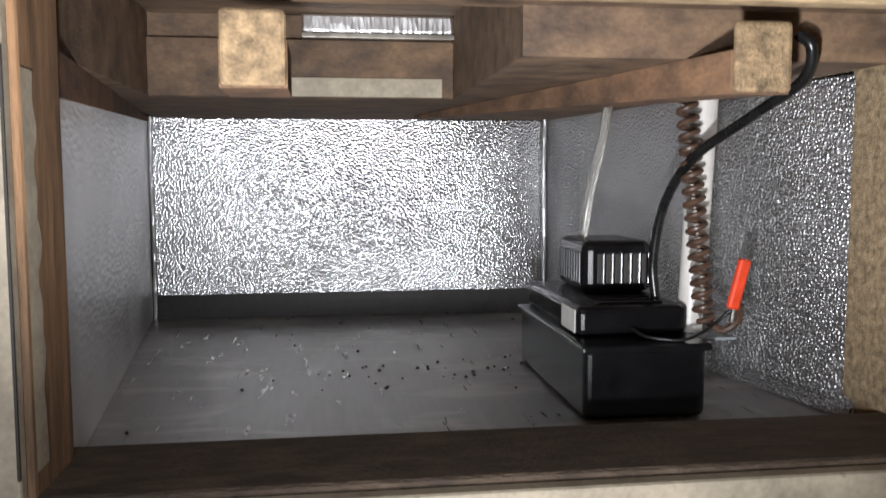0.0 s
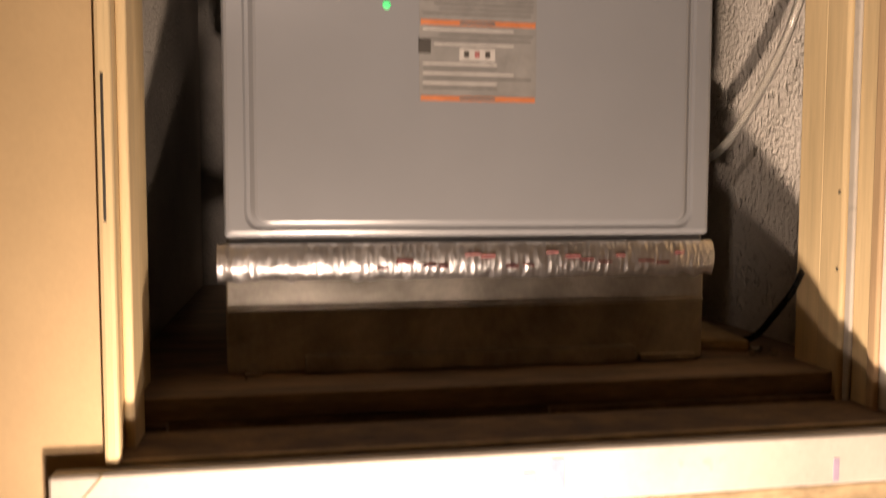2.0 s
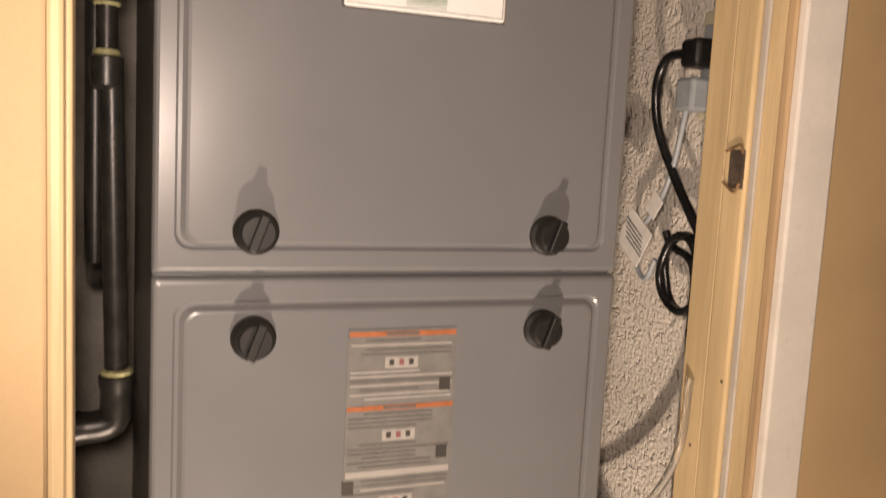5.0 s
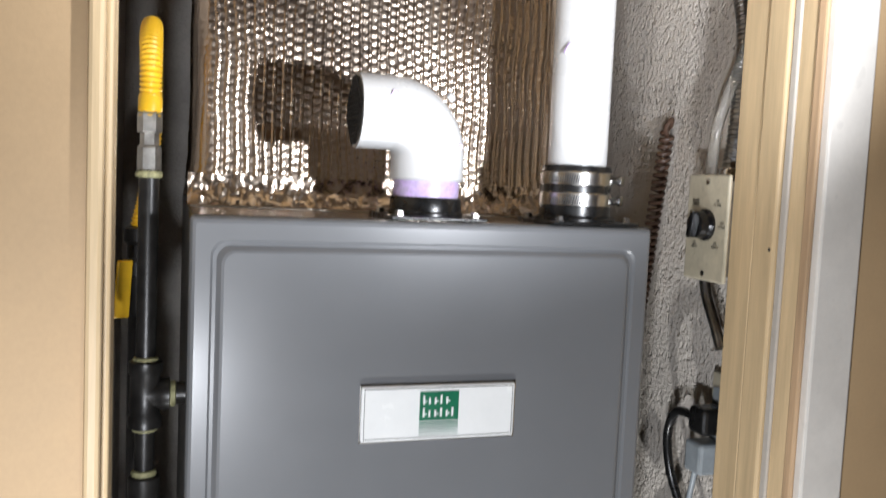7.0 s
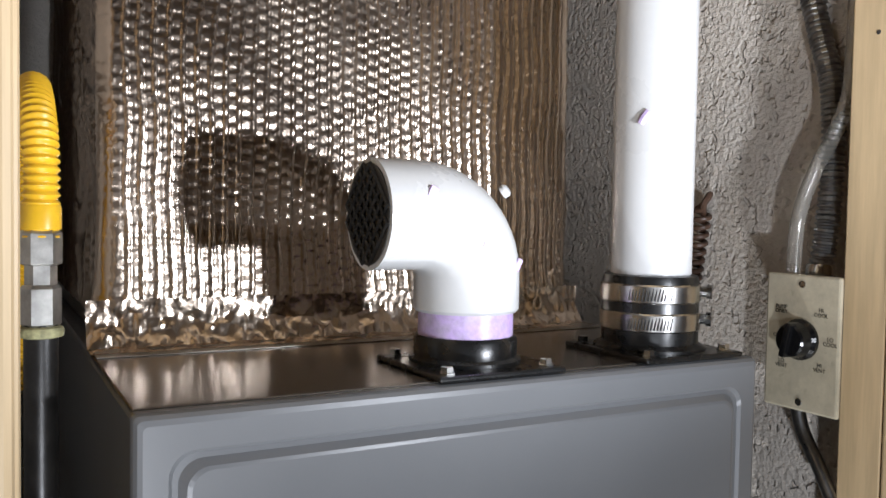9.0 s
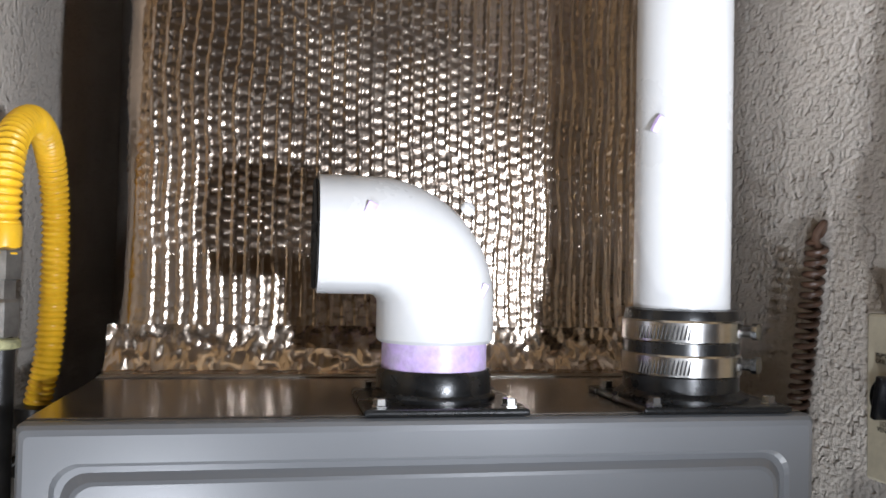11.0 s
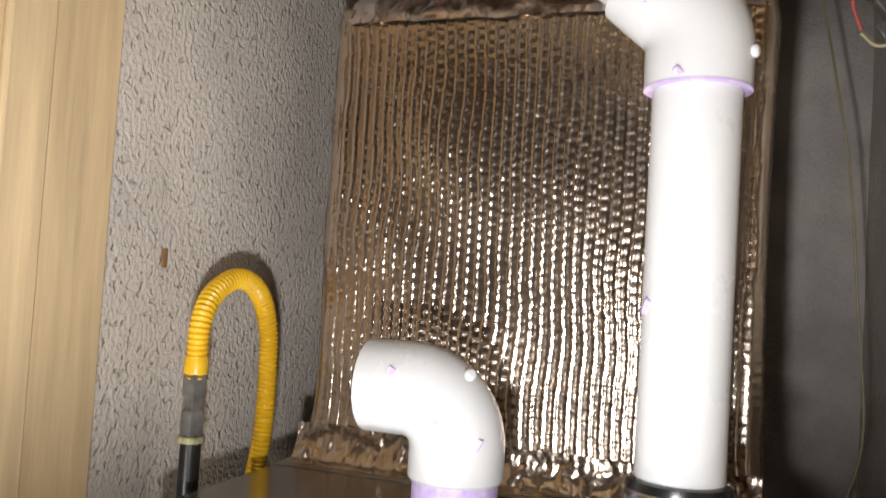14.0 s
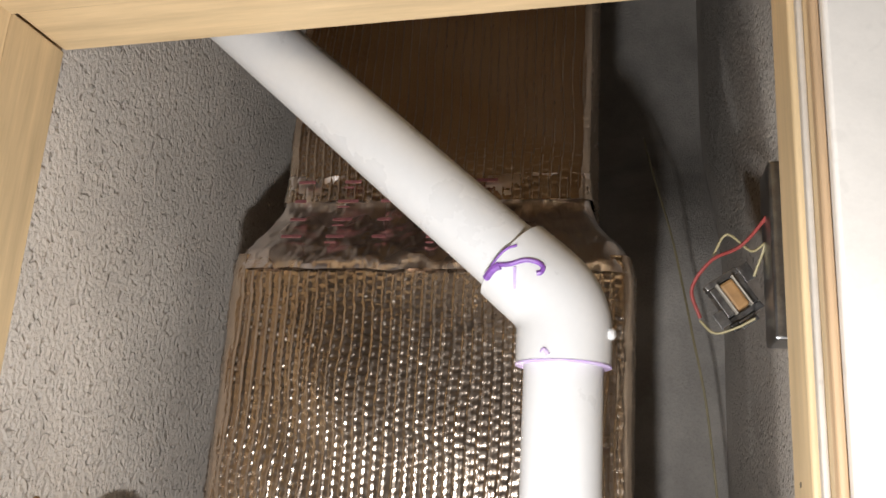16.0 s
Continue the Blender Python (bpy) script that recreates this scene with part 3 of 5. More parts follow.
setting("return_ledge", box((-0.11, hy1 - 0.020, -0.1655), (hx1, hy1 - 0.001, -0.160), 0.001), GALV, "sheet-metal ledge in the return opening", "ledge")
setting("return_tape", box((-0.11, hy1 - 0.016, -0.1595), (hx1, hy1 - 0.001, -0.1405), 0.003), TAPE, "foil tape in the return opening", "foil tape")
# added board: blocks torch light that leaked up through the slot under the platform
setting("return_light_stop", box((hx0 + 0.001, -0.0660, -0.1900), (hx1 - 0.001, -0.0610, -0.1405)), OLD_WOOD, "added brown board that stops light at the near side of the return opening", "board")
setting("chamber_ceiling", bm, OLD_WOOD, "brown boarded ceiling of the lower chamber with a return opening", "ceiling")
for x0, x1, far_x, far_y, far_z in ((-0.148, -0.108, -0.148, -0.06, -0.252), (0.171, 0.211, JX, JY, JZ)):
    j = thing("joist", "rough brown joist with a sawn end, under the platform", "joist", "joists under the platform")
    bm = bmesh.new()
    w = x1 - x0
    near = [bm.verts.new(p) for p in ((x0, -0.118, -0.252), (x1, -0.118, -0.252), (x1, -0.118, -0.2245), (x0, -0.118, -0.2245))]
    far_ = [bm.verts.new(p) for p in ((far_x, far_y, far_z), (far_x + w, far_y, far_z), (far_x + w, far_y, -0.2245), (far_x, far_y, -0.2245))]
    bm.faces.new(near), bm.faces.new(far_[::-1])
    for k in range(4):
        bm.faces.new((near[k], near[(k + 1) % 4], far_[(k + 1) % 4], far_[k]))
    bmesh.ops.recalc_face_normals(bm, faces=bm.faces)
    part("beam", bm, OLD_WOOD_Y, j)
    part("sawn_end", box((x0 + 0.0005, -0.123, -0.2515), (x1 - 0.0005, -0.1181, -0.2065), 0.003), END_GRAIN, j, "pale sawn end grain")

# ---- return air box under the furnace ----
rb = thing("return_air_box", "galvanised sheet-metal box taped to the furnace bottom with foil", "duct box")
part("shell", box((-0.222, 0.006, -0.1185), (0.2205, 0.72, -0.020), 0.002), GALV, rb)
part("rib", box((-0.221, 0.0035, -0.064), (0.2195, 0.0065, -0.060), 0.001), GALV, rb)
part("lower_flange", box((-0.155, -0.004, -0.1185), (0.15, 0.0055, -0.103), 0.002), GALV, rb, "bent sheet-metal flange")
bm = bmesh.new()
rng = random.Random(4)
cols, rows_ = 160, 9
grid = []
for r in range(rows_ + 1):
    line = []
    for c in range(cols + 1):
        u = c / cols
        x = -0.2285 + 0.456 * u
        edge = 0.004 * noise.noise((u * 40, 3, 0)) if r == 0 else 0
        z = -0.038 + 0.032 * r / rows_ + edge
        bulge = 0.006 * math.sin(math.pi * r / rows_) ** 0.7
        y = 0.0045 - bulge + 0.0007 * noise.noise((u * 60, r * 0.8, 1)) + 0.0005 * noise.noise((u * 160, r * 1.5, 5))
        line.append(bm.verts.new((x, y, z)))
    grid.append(line)
for r in range(rows_):
    for c in range(cols):
        bm.faces.new((grid[r][c], grid[r][c + 1], grid[r + 1][c + 1], grid[r + 1][c]))
back = bmesh.ops.extrude_face_region(bm, geom=bm.faces[:])
bmesh.ops.translate(bm, vec=(0, 0.008, 0), verts=[g for g in back["geom"] if isinstance(g, bmesh.types.BMVert)])
bmesh.ops.recalc_face_normals(bm, faces=bm.faces)
tp = part("foil_tape", bm, TAPE, rb, "crumpled foil tape with faded red print", True)
for k in range(16):
    x = -0.09 + k * 0.0185 + rng.uniform(-0.004, 0.004)
    z = -0.022 + rng.uniform(-0.008, 0.008)
    part("print_bar", box((x, -0.0042, z), (x + rng.uniform(0.006, 0.016), -0.0032, z + rng.uniform(0.0015, 0.004)), 0), RED_INK, tp, "faded red print")
part("cleat", box((0.155, -0.002, -0.1185), (0.21, 0.0052, -0.112), 0.001), GALV, rb)

# ---- furnace ----
TOP, SEAM = 0.873, 0.438
fu = thing("furnace", "grey gas furnace cabinet with two front doors in a closet", "furnace")
part("cabinet", box((-0.2215, 0.0125, -0.018), (0.2215, 0.73, 0.8715), 0.003), PAINT, fu)
part("top_deck", box((-0.2205, 0.014, 0.8718), (0.2205, 0.225, 0.8738), 0.0006), DECK, fu, "bare metal top deck of the furnace")


def door(name, z0, z1, low=0.020):
    """A pressed door: rim, a sunken channel and a raised field with rounded corners."""
    bm = bmesh.new()

    def loop(x0, x1, za, zb, y, r):
        vs = []
        for cx, cz, a0 in ((x1 - r, zb - r, 0), (x0 + r, zb - r, 90), (x0 + r, za + r, 180), (x1 - r, za + r, 270)):
            for k in range(7):
                a = radians(a0 + 15 * k)
                vs.append(bm.verts.new((cx + r * math.cos(a), y, cz + r * math.sin(a))))
        return vs
    x0, x1 = -0.2225, 0.2225
    rings = [loop(x0, x1, z0, z1, 0.012, 0.003), loop(x0, x1, z0, z1, 0.006, 0.003), loop(x0 + 0.0008, x1 - 0.0008, z0 + 0.001, z1 - 0.001, 0.003, 0.003), loop(x0 + 0.0025, x1 - 0.0025, z0 + 0.003, z1 - 0.003, 0.0008, 0.003), loop(x0 + 0.005, x1 - 0.005, z0 + 0.0055, z1 - 0.006, 0.0, 0.003),
             loop(x0 + 0.0175, x1 - 0.0175, z0 + low, z1 - 0.020, 0.0, 0.014), loop(x0 + 0.0195, x1 - 0.0195, z0 + low + 0.002, z1 - 0.022, 0.0022, 0.014),
             loop(x0 + 0.0225, x1 - 0.0225, z0 + low + 0.004, z1 - 0.025, 0.0022, 0.013), loop(x0 + 0.0265, x1 - 0.0265, z0 + low + 0.006, z1 - 0.029, -0.0012, 0.012),
             loop(x0 + 0.029, x1 - 0.029, z0 + low + 0.008, z1 - 0.031, -0.0018, 0.011)]
    n = len(rings[0])
    for a, b in zip(rings, rings[1:]):
        for k in range(n):
            bm.faces.new((a[k], a[(k + 1) % n], b[(k + 1) % n], b[k]))
    bm.faces.new(rings[-1])
    bm.faces.new(rings[0][::-1])
    bmesh.ops.recalc_face_normals(bm, faces=bm.faces)
    return part(name, bm, PAINT, fu)


lower = door("lower_door", 0.000, SEAM - 0.0015, 0.006)
upper = door("upper_door", SEAM + 0.0015, TOP)


def knob(parent, x, z):
    bm = lathe([(0.0195, 0), (0.0195, 0.004), (0.0165, 0.007), (0.015, 0.016), (0.0135, 0.018), (0.0, 0.0182)], (x, -0.002, z), 28, (0, -1, 0))
    box((x - 0.004, -0.026, z - 0.0165), (x + 0.004, -0.0185, z + 0.0165), 0.0015, bm=bm, turn=pose(0, 0, 0, 0, 20, 0))
    return part("knob", bm, KNOB, parent, "black quarter-turn knob", False)


for d, z in ((lower, 0.384), (upper, 0.476)):
    for x in (-0.139, 0.140):
        knob(d, x, z)

badge = part("badge", box((-0.0705, -0.0065, 0.6705), (0.0795, -0.0021, 0.7225), 0.002), BADGE, fu, "white name badge with a green square")
part("badge_rim", box((-0.072, -0.0042, 0.669), (0.081, -0.0019, 0.724), 0.001), STEEL, badge, "bright rim")
for lo, hi in (((-0.0680, 0.6730), (0.0770, 0.6736)), ((-0.0680, 0.7194), (0.0770, 0.7200)), ((-0.0680, 0.6737), (-0.0674, 0.7193)), ((0.0764, 0.6737), (0.0770, 0.7193))):
    part("groove", box((lo[0], -0.0068, lo[1]), (hi[0], -0.00648, hi[1]), 0), LABEL_TEXT, badge, "thin dark groove")
part("logo_square", box((-0.0155, -0.0070, 0.689), (0.0225, -0.00655, 0.7165), 0), GREEN, badge, "green square with plain white bars")
for k in range(6):
    part("logo_line", box((-0.0155, -0.0069, 0.6865 - k * 0.0022), (0.0225, -0.00655, 0.6865 + 0.0013 - 0.00018 * k - k * 0.0022), 0), GREEN, badge, "thin green line")
for row, n, z in ((0, 5, 0.7045), (1, 6, 0.6925)):
    for k in range(n):
        x = -0.0125 + k * 0.0056
        tall = 0.0085 if k in (0, 3, 5) else 0.0062
        part("logo_bar", box((x, -0.00735, z), (x + 0.0019, -0.00705, z + tall), 0), BADGE, badge, "plain white bar")
        if k % 2 == 0:
            part("logo_bar", box((x + 0.0019, -0.00735, z + 0.0022), (x + 0.0040, -0.00705, z + 0.0036), 0), BADGE, badge, "plain white bar")

wl = part("warning_label", box((-0.0495, -0.0027, 0.119), (0.0558, -0.0019, 0.388), 0), LABEL_GREY, fu, "grey four-part safety label with orange bands")
rng = random.Random(11)


def bar(x0, x1, z0, z1, mat, name="print_bar"):
    part(name, box((x0, -0.0030, z0), (x1, -0.0028, z1), 0), mat, wl)


LX0, LX1 = -0.0485, 0.0548
for z in (0.384, 0.3145, 0.187, 0.1215):
    bar(LX0, LX1, z - 0.0025, z + 0.002, ORANGE_INK, "orange_band")
    part("print_bar", box((-0.014, -0.0034, z - 0.0015), (0.018, -0.00305, z + 0.001), 0), LABEL_TEXT, wl)
for z0, z1 in ((0.319, 0.380), (0.256, 0.311), (0.1915, 0.247), (0.1255, 0.183)):
    z = z1
    k = 0
    while z - 0.0042 > z0:
        k += 1
        if k in (5, 6, 7):
            w = (-0.014, 0.018)
            if k == 5:
                bar(*w, z - 0.0118, z - 0.0012, LABEL_LIGHT)
                for q in range(3):
                    part("pictogram", box((-0.010 + q * 0.0095, -0.0034, z - 0.009), (-0.0055 + q * 0.0095, -0.00305, z - 0.0035), 0), INK_AND_SHADE if q != 1 else RED_INK, wl)
        else:
            indent = rng.choice((0.002, 0.002, 0.012, 0.016))
            short = rng.choice((0.002, 0.004, 0.02, 0.035))
            bar(LX0 + indent, LX1 - short, z - 0.0031, z - 0.0014, LABEL_TEXT if rng.random() < 0.6 else LABEL_LIGHT)
        z -= 0.0042
for x, z in ((0.0455, 0.334), (0.0455, 0.268), (-0.045, 0.239), (-0.045, 0.166)):
    part("pictogram", box((x - 0.0055, -0.0034, z - 0.006), (x + 0.0055, -0.00305, z + 0.006), 0), INK_AND_SHADE, wl)
bar(LX0 + 0.001, LX1 - 0.001, 0.2485, 0.2545, LABEL_LIGHT)
wl.location.x = -0.005
part("sight_glass", lathe([(0.0036, 0), (0.0036, 0.0008), (0.0024, 0.0014), (0.0, 0.0015)], (-0.083, -0.0018, 0.200), 18, (0, -1, 0)), LED, fu, "small green indicator light")

# ---- vents on the furnace deck ----
DECKZ = 0.8738


def flange(thing_, cx, cy):
    part("flange_plate", box((cx - 0.047, cy - 0.047, DECKZ), (cx + 0.047, cy + 0.047, DECKZ + 0.004), 0.0015), RUBBER, thing_, "black flange plate")
    for sx in (-0.037, 0.037):
        for sy in (-0.037, 0.037):
            bm = lathe([(0.0052, 0), (0.0052, 0.001), (0.0042, 0.0012), (0.0042, 0.0045), (0.0035, 0.005), (0, 0.005)], (cx + sx, cy + sy, DECKZ + 0.004), 6)
            part("screw", bm, STEEL, thing_, "bright hex screw")


def sweep_rings(cx, cy, cz, r_bend, a0, a1, turn, n=12):
    """Centre points of a bend from straight up towards the side named by turn."""
    out = []
    for k in range(n + 1):
        a = radians(a0 + (a1 - a0) * k / n)
        out.append((cx + turn * r_bend * (1 - math.cos(a)), cy, cz + r_bend * math.sin(a)))
    return out


air = thing("intake_elbow", "white plastic intake elbow with purple primer on the furnace deck", "vent elbow")
CX, CY = 0.000, 0.056
flange(air, CX, CY - 0.005)
part("collar", lathe([(0.038, 0), (0.038, 0.002), (0.0352, 0.004), (0.0352, 0.015), (0.0335, 0.0175), (0.030, 0.0176)], (CX, CY, DECKZ + 0.004), 40), RUBBER, air, "black rubber collar", True)
part("pipe_stub", lathe([(0.0322, 0), (0.0322, 0.032), (0.030, 0.032)], (CX, CY, DECKZ + 0.018), 40), PRIMER, air, "pipe stub stained with purple primer", True)
EZ = 0.975
pts = [(CX, CY, 0.911), (CX, CY, 0.913), (CX, CY, 0.930)] + sweep_rings(CX, CY, EZ - 0.0405, 0.0405, 0, 90, -1, 14) + [(CX - 0.055, CY, EZ), (CX - 0.0725, CY, EZ)]
bm = tube(pts, [0.0340, 0.0358] + [0.0358] * (len(pts) - 3) + [0.0358], 36)
part("elbow", bm, PVC, air, "", True)
# flat black disc on the closed elbow end paints the shade of its hollow
part("bore_shade", lathe([(0.0325, 0), (0.0325, 0.0006), (0.031, 0.0007), (0.0, -0.0)], (CX - 0.0728, CY, EZ), 36, (-1, 0, 0)), INK_AND_SHADE, air, "black disc painted as the shade in the elbow mouth", True)
bm = bmesh.new()
bmesh.ops.create_grid(bm, x_segments=9, y_segments=9, size=0.034)
bmesh.ops.delete(bm, geom=[v for v in bm.verts if v.co.length > 0.0325], context="VERTS")
bmesh.ops.wireframe(bm, faces=bm.faces[:], thickness=0.0026, use_boundary=True, use_replace=True)
bmesh.ops.transform(bm, matrix=pose(CX - 0.0742, CY, EZ, 45, 0, 0) @ pose(0, 0, 0, 0, 90, 0), verts=bm.verts)
part("screen", bm, IRON, air, "black perforated intake screen")
part("moulding_nub", lathe([(0.0045, 0), (0.0045, 0.003), (0.003, 0.0045), (0, 0.0047)], (CX + 0.0135, CY - 0.0220, 0.9905), 14, (0.55, -0.62, 0.56)), PVC, air, "", True)
for x, z, w, h in ((-0.044, 0.989, 0.006, 0.008), (-0.006, 0.956, 0.006, 0.004), (0.024, 0.943, 0.004, 0.009)):
    yy = CY - math.sqrt(max(0.0, 0.0361 ** 2 - ((z - EZ) ** 2 if x < -0.03 else x * x))) - 0.0002
    part("primer_smear", box((x - w / 2, yy - 0.0004, z - h / 2), (x + w / 2, yy + 0.0025, z + h / 2), 0.0006, turn=pose(0, 0, 0, 0, 25, 0)), PRIMER, air, "purple primer smear")

ex = thing("exhaust_pipe", "white plastic exhaust pipe with an angled elbow above the furnace", "vent pipe")
PX, PY = 0.160, 0.051
flange(ex, PX + 0.002, PY - 0.001)
part("rubber_coupling", lathe([(0.042, 0), (0.042, 0.002), (0.0362, 0.005), (0.0362, 0.050), (0.035, 0.055), (0.031, 0.056)], (PX, PY, DECKZ + 0.004), 40), RUBBER, ex, "black rubber coupling", True)
for z in (0.892, 0.913):
    c = part("hose_clamp", lathe([(0.0364, 0), (0.0374, 0.0012), (0.0374, 0.0128), (0.0364, 0.014)], (PX, PY, z), 40), STEEL, ex, "bright steel hose clamp", True)
    a = radians(-25)
    part("clamp_screw", lathe([(0.0040, -0.006), (0.0040, 0.003), (0.0055, 0.0032), (0.0055, 0.007), (0, 0.0072)], (PX + 0.041 * math.cos(a), PY + 0.041 * math.sin(a), z + 0.007), 10, (0.6, -0.75, 0)), STEEL, c)
    for k in range(14):
        aa = radians(205 + k * 3.6)
        part("slot", box((-0.0004, -0.0004, -0.0045), (0.0004, 0.0004, 0.0045), 0).copy(), INK_AND_SHADE, c).matrix_basis = pose(PX + 0.0375 * math.cos(aa), PY + 0.0375 * math.sin(aa), z + 0.007, 0, 12, 0)
part("riser", lathe([(0.0300, 0), (0.0302, 0.001), (0.0302, 0.30), (0.030, 0.30)], (PX, PY, 0.928), 40), PVC, ex, "", True)
TILT = 49.0
E0 = 1.224
bend = sweep_rings(PX, PY, E0, 0.045, 0, TILT, -1, 12)
tx, tz = -math.sin(radians(TILT)), math.cos(radians(TILT))
end = Vector(bend[-1])
sock = end + Vector((tx, 0, tz)) * 0.036
pts = [(PX, PY, 1.198), (PX, PY, 1.1995), (PX, PY, 1.215)] + bend + [end.lerp(sock, 0.5), sock - Vector((tx, 0, tz)) * 0.001, sock]
part("elbow", tube(pts, [0.0345, 0.0362] + [0.0365] * (len(pts) - 4) + [0.0362, 0.0345], 40), PVC, ex, "", True)
far = end + Vector((tx, 0, tz)) * 0.62
part("sloping_pipe", tube([end + Vector((tx, 0, tz)) * 0.02, far], 0.0302, 40), PVC, ex, "", True)
part("joint_stain", lathe([(0.0364, 0), (0.0367, 0.0003), (0.0367, 0.0012), (0.0364, 0.0015)], (PX, PY, 1.1975), 40), PRIMER, ex, "purple primer line at the joint", True)
part("moulding_nub", lathe([(0.0045, 0), (0.0045, 0.0035), (0.003, 0.005), (0, 0.0052)], (PX + 0.034, PY - 0.010, 1.222), 14, (0.95, -0.3, 0)), PVC, ex, "", True)


def stroke(name, points, width, mat, parent, label=""):
    """A drawn mark: a flattened bar along points lying on a surface."""
    return part(name, tube(glide(points, 6), width, 8), mat, parent, label, True)


def on_riser(a, z, r=0.0303):
    return (PX + r * math.sin(radians(a)), PY - r * math.cos(radians(a)), z)


stroke("primer_smear", [on_riser(-62, 1.044), on_riser(-57, 1.049), on_riser(-51, 1.053)], 0.0028, PRIMER, ex, "purple primer smear")
# the hand-drawn mark on the elbow
ed = Vector((tx, 0, tz))
en = Vector((tz, 0, -tx))


def on_elbow(s, u, r=0.0366):
    """s along the sloping socket from the bend's end, u across it."""
    return tuple(end + ed * s + en * u + Vector((0, -math.sqrt(max(0, r * r - u * u)), 0)))


stroke("drawn_mark", [on_elbow(0.034, -0.026), on_elbow(0.033, -0.018), on_elbow(0.030, -0.0125)], 0.0030, PRIMER_DARK, ex, "purple hand-drawn mark")
stroke("drawn_mark", [on_elbow(0.033, -0.014), on_elbow(0.025, -0.007), on_elbow(0.0187, 0.0024), on_elbow(0.0112, 0.0075), on_elbow(0.005, 0.008), on_elbow(0.003, 0.004), on_elbow(0.005, 0.001)], 0.0019, PRIMER_DARK, ex)
stroke("drawn_mark", [on_elbow(0.0355, -0.020), on_elbow(0.0358, -0.0097), on_elbow(0.0350, -0.0006), on_elbow(0.0311, 0.0075)], 0.0010, PRIMER_DARK, ex)
stroke("drawn_mark", [on_elbow(0.0207, -0.006), on_elbow(0.0148, -0.0128), on_elbow(0.0102, -0.0181)], 0.0012, PRIMER, ex)
stroke("primer_smear", [on_riser(-22, 1.2035, 0.0362), on_riser(-18, 1.2055, 0.0364), on_riser(-13, 1.2015, 0.0362)], 0.0018, PRIMER, ex, "purple primer smear")

# ---- insulated plenum ----
pl = thing("coil_plenum", "coil case and duct wrapped in reflective bubble foil", "plenum")
PB = 0.0105


def bubble(u, v):
    """Relief of the wrap: staggered bubbles in upright rows with creases between them."""
    col = np.floor(u / PB)
    fx = (u / PB - col - 0.5) * 2
    vz = v / 0.0096 + 0.5 * (col % 2)
    fz = (vz - np.floor(vz) - 0.5) * 2
    r2 = np.clip(fx * fx * 0.9 + fz * fz * 0.8, 0, 1)
    crease = np.exp(-((np.abs(fx) - 1) / 0.17) ** 2) * (0.75 + 0.25 * np.cos(2 * np.pi * vz))
    return 0.0009 * np.sqrt(1 - r2) + 0.0034 * crease


def wrap(name, x0, x1, y0, y1, z0, z1, rad, parent, relief=1.0, step=0.0017, seed=0, top_in=0.0):
    """Front and two sides of a wrapped case, with rounded upright corners; top_in draws the top edge inwards."""
    path = []
    for y in np.arange(y1, y0 + rad, -step):
        path.append((x0, y, -1, 0))
    for k in range(8):
        a = math.pi + (k / 8) * math.pi / 2
        path.append((x0 + rad + rad * math.cos(a), y0 + rad + rad * math.sin(a), math.cos(a), math.sin(a)))
    for x in np.arange(x0 + rad, x1 - rad, step):
        path.append((x, y0, 0, -1))
    for k in range(8):
        a = 1.5 * math.pi + (k / 8) * math.pi / 2
        path.append((x1 - rad + rad * math.cos(a), y0 + rad + rad * math.sin(a), math.cos(a), math.sin(a)))
    for y in np.arange(y0 + rad, y1, step):
        path.append((x1, y, 1, 0))
    P = np.array(path)
    s = np.concatenate([[0], np.cumsum(np.hypot(*np.diff(P[:, :2], axis=0).T))])
    Z = np.arange(z0, z1 + step / 2, step)
    S, ZZ = np.meshgrid(s, Z)
    rs = np.random.RandomState(seed)
    wav = 0
    for _ in range(9):
        fa, fb, ph = rs.uniform(10, 60), rs.uniform(8, 45), rs.uniform(0, 6)
        wav = wav + np.sin(S * fa + ZZ * fb + ph)
    h = bubble(S + 0.0009 * np.sin(ZZ * 55 + S * 9) + 0.0005 * wav, ZZ + 0.0007 * wav) * relief * (0.95 + 0.03 * wav) + 0.00025 * wav
    f = np.clip((ZZ - (z1 - 0.03)) / 0.03, 0, 1) ** 2 * top_in
    f = f + np.clip(((z0 + 0.05) - ZZ) / 0.05, 0, 1) ** 2 * -0.004
    X = P[:, 0][None, :] + P[:, 2][None, :] * (h - f)
    Y = P[:, 1][None, :] + P[:, 3][None, :] * (h - f)
    nz, ns = X.shape
    verts = np.stack([X, Y, ZZ], -1).reshape(-1, 3)
    i = np.arange((nz - 1) * ns).reshape(nz - 1, ns)[:, :-1].ravel()
    faces = np.stack([i, i + 1, i + ns + 1, i + ns], -1)
    me = bpy.data.meshes.new(name)
    me.from_pydata(verts.tolist(), [], faces.tolist())
    me.materials.append(BUBBLE)
    for p in me.polygons:
        p.use_smooth = True
    ob = new(name, me)
    ob.parent = parent
    return ob


wrap("case_wrap", -0.213, 0.213, 0.224, 0.62, DECKZ + 0.026, 1.334, 0.014, pl, 1.0, seed=1, top_in=0.004)
wrap("duct_wrap", -0.178, 0.168, 0.268, 0.46, 1.405, 2.10, 0.010, pl, 1.35, 0.0014, seed=2)
part("inner_case", box((-0.208, 0.230, DECKZ), (0.208, 0.66, 1.332), 0.004), GALV, pl)
part("inner_duct", box((-0.174, 0.273, 1.333), (0.164, 0.64, 2.12), 0.003), GALV, pl)

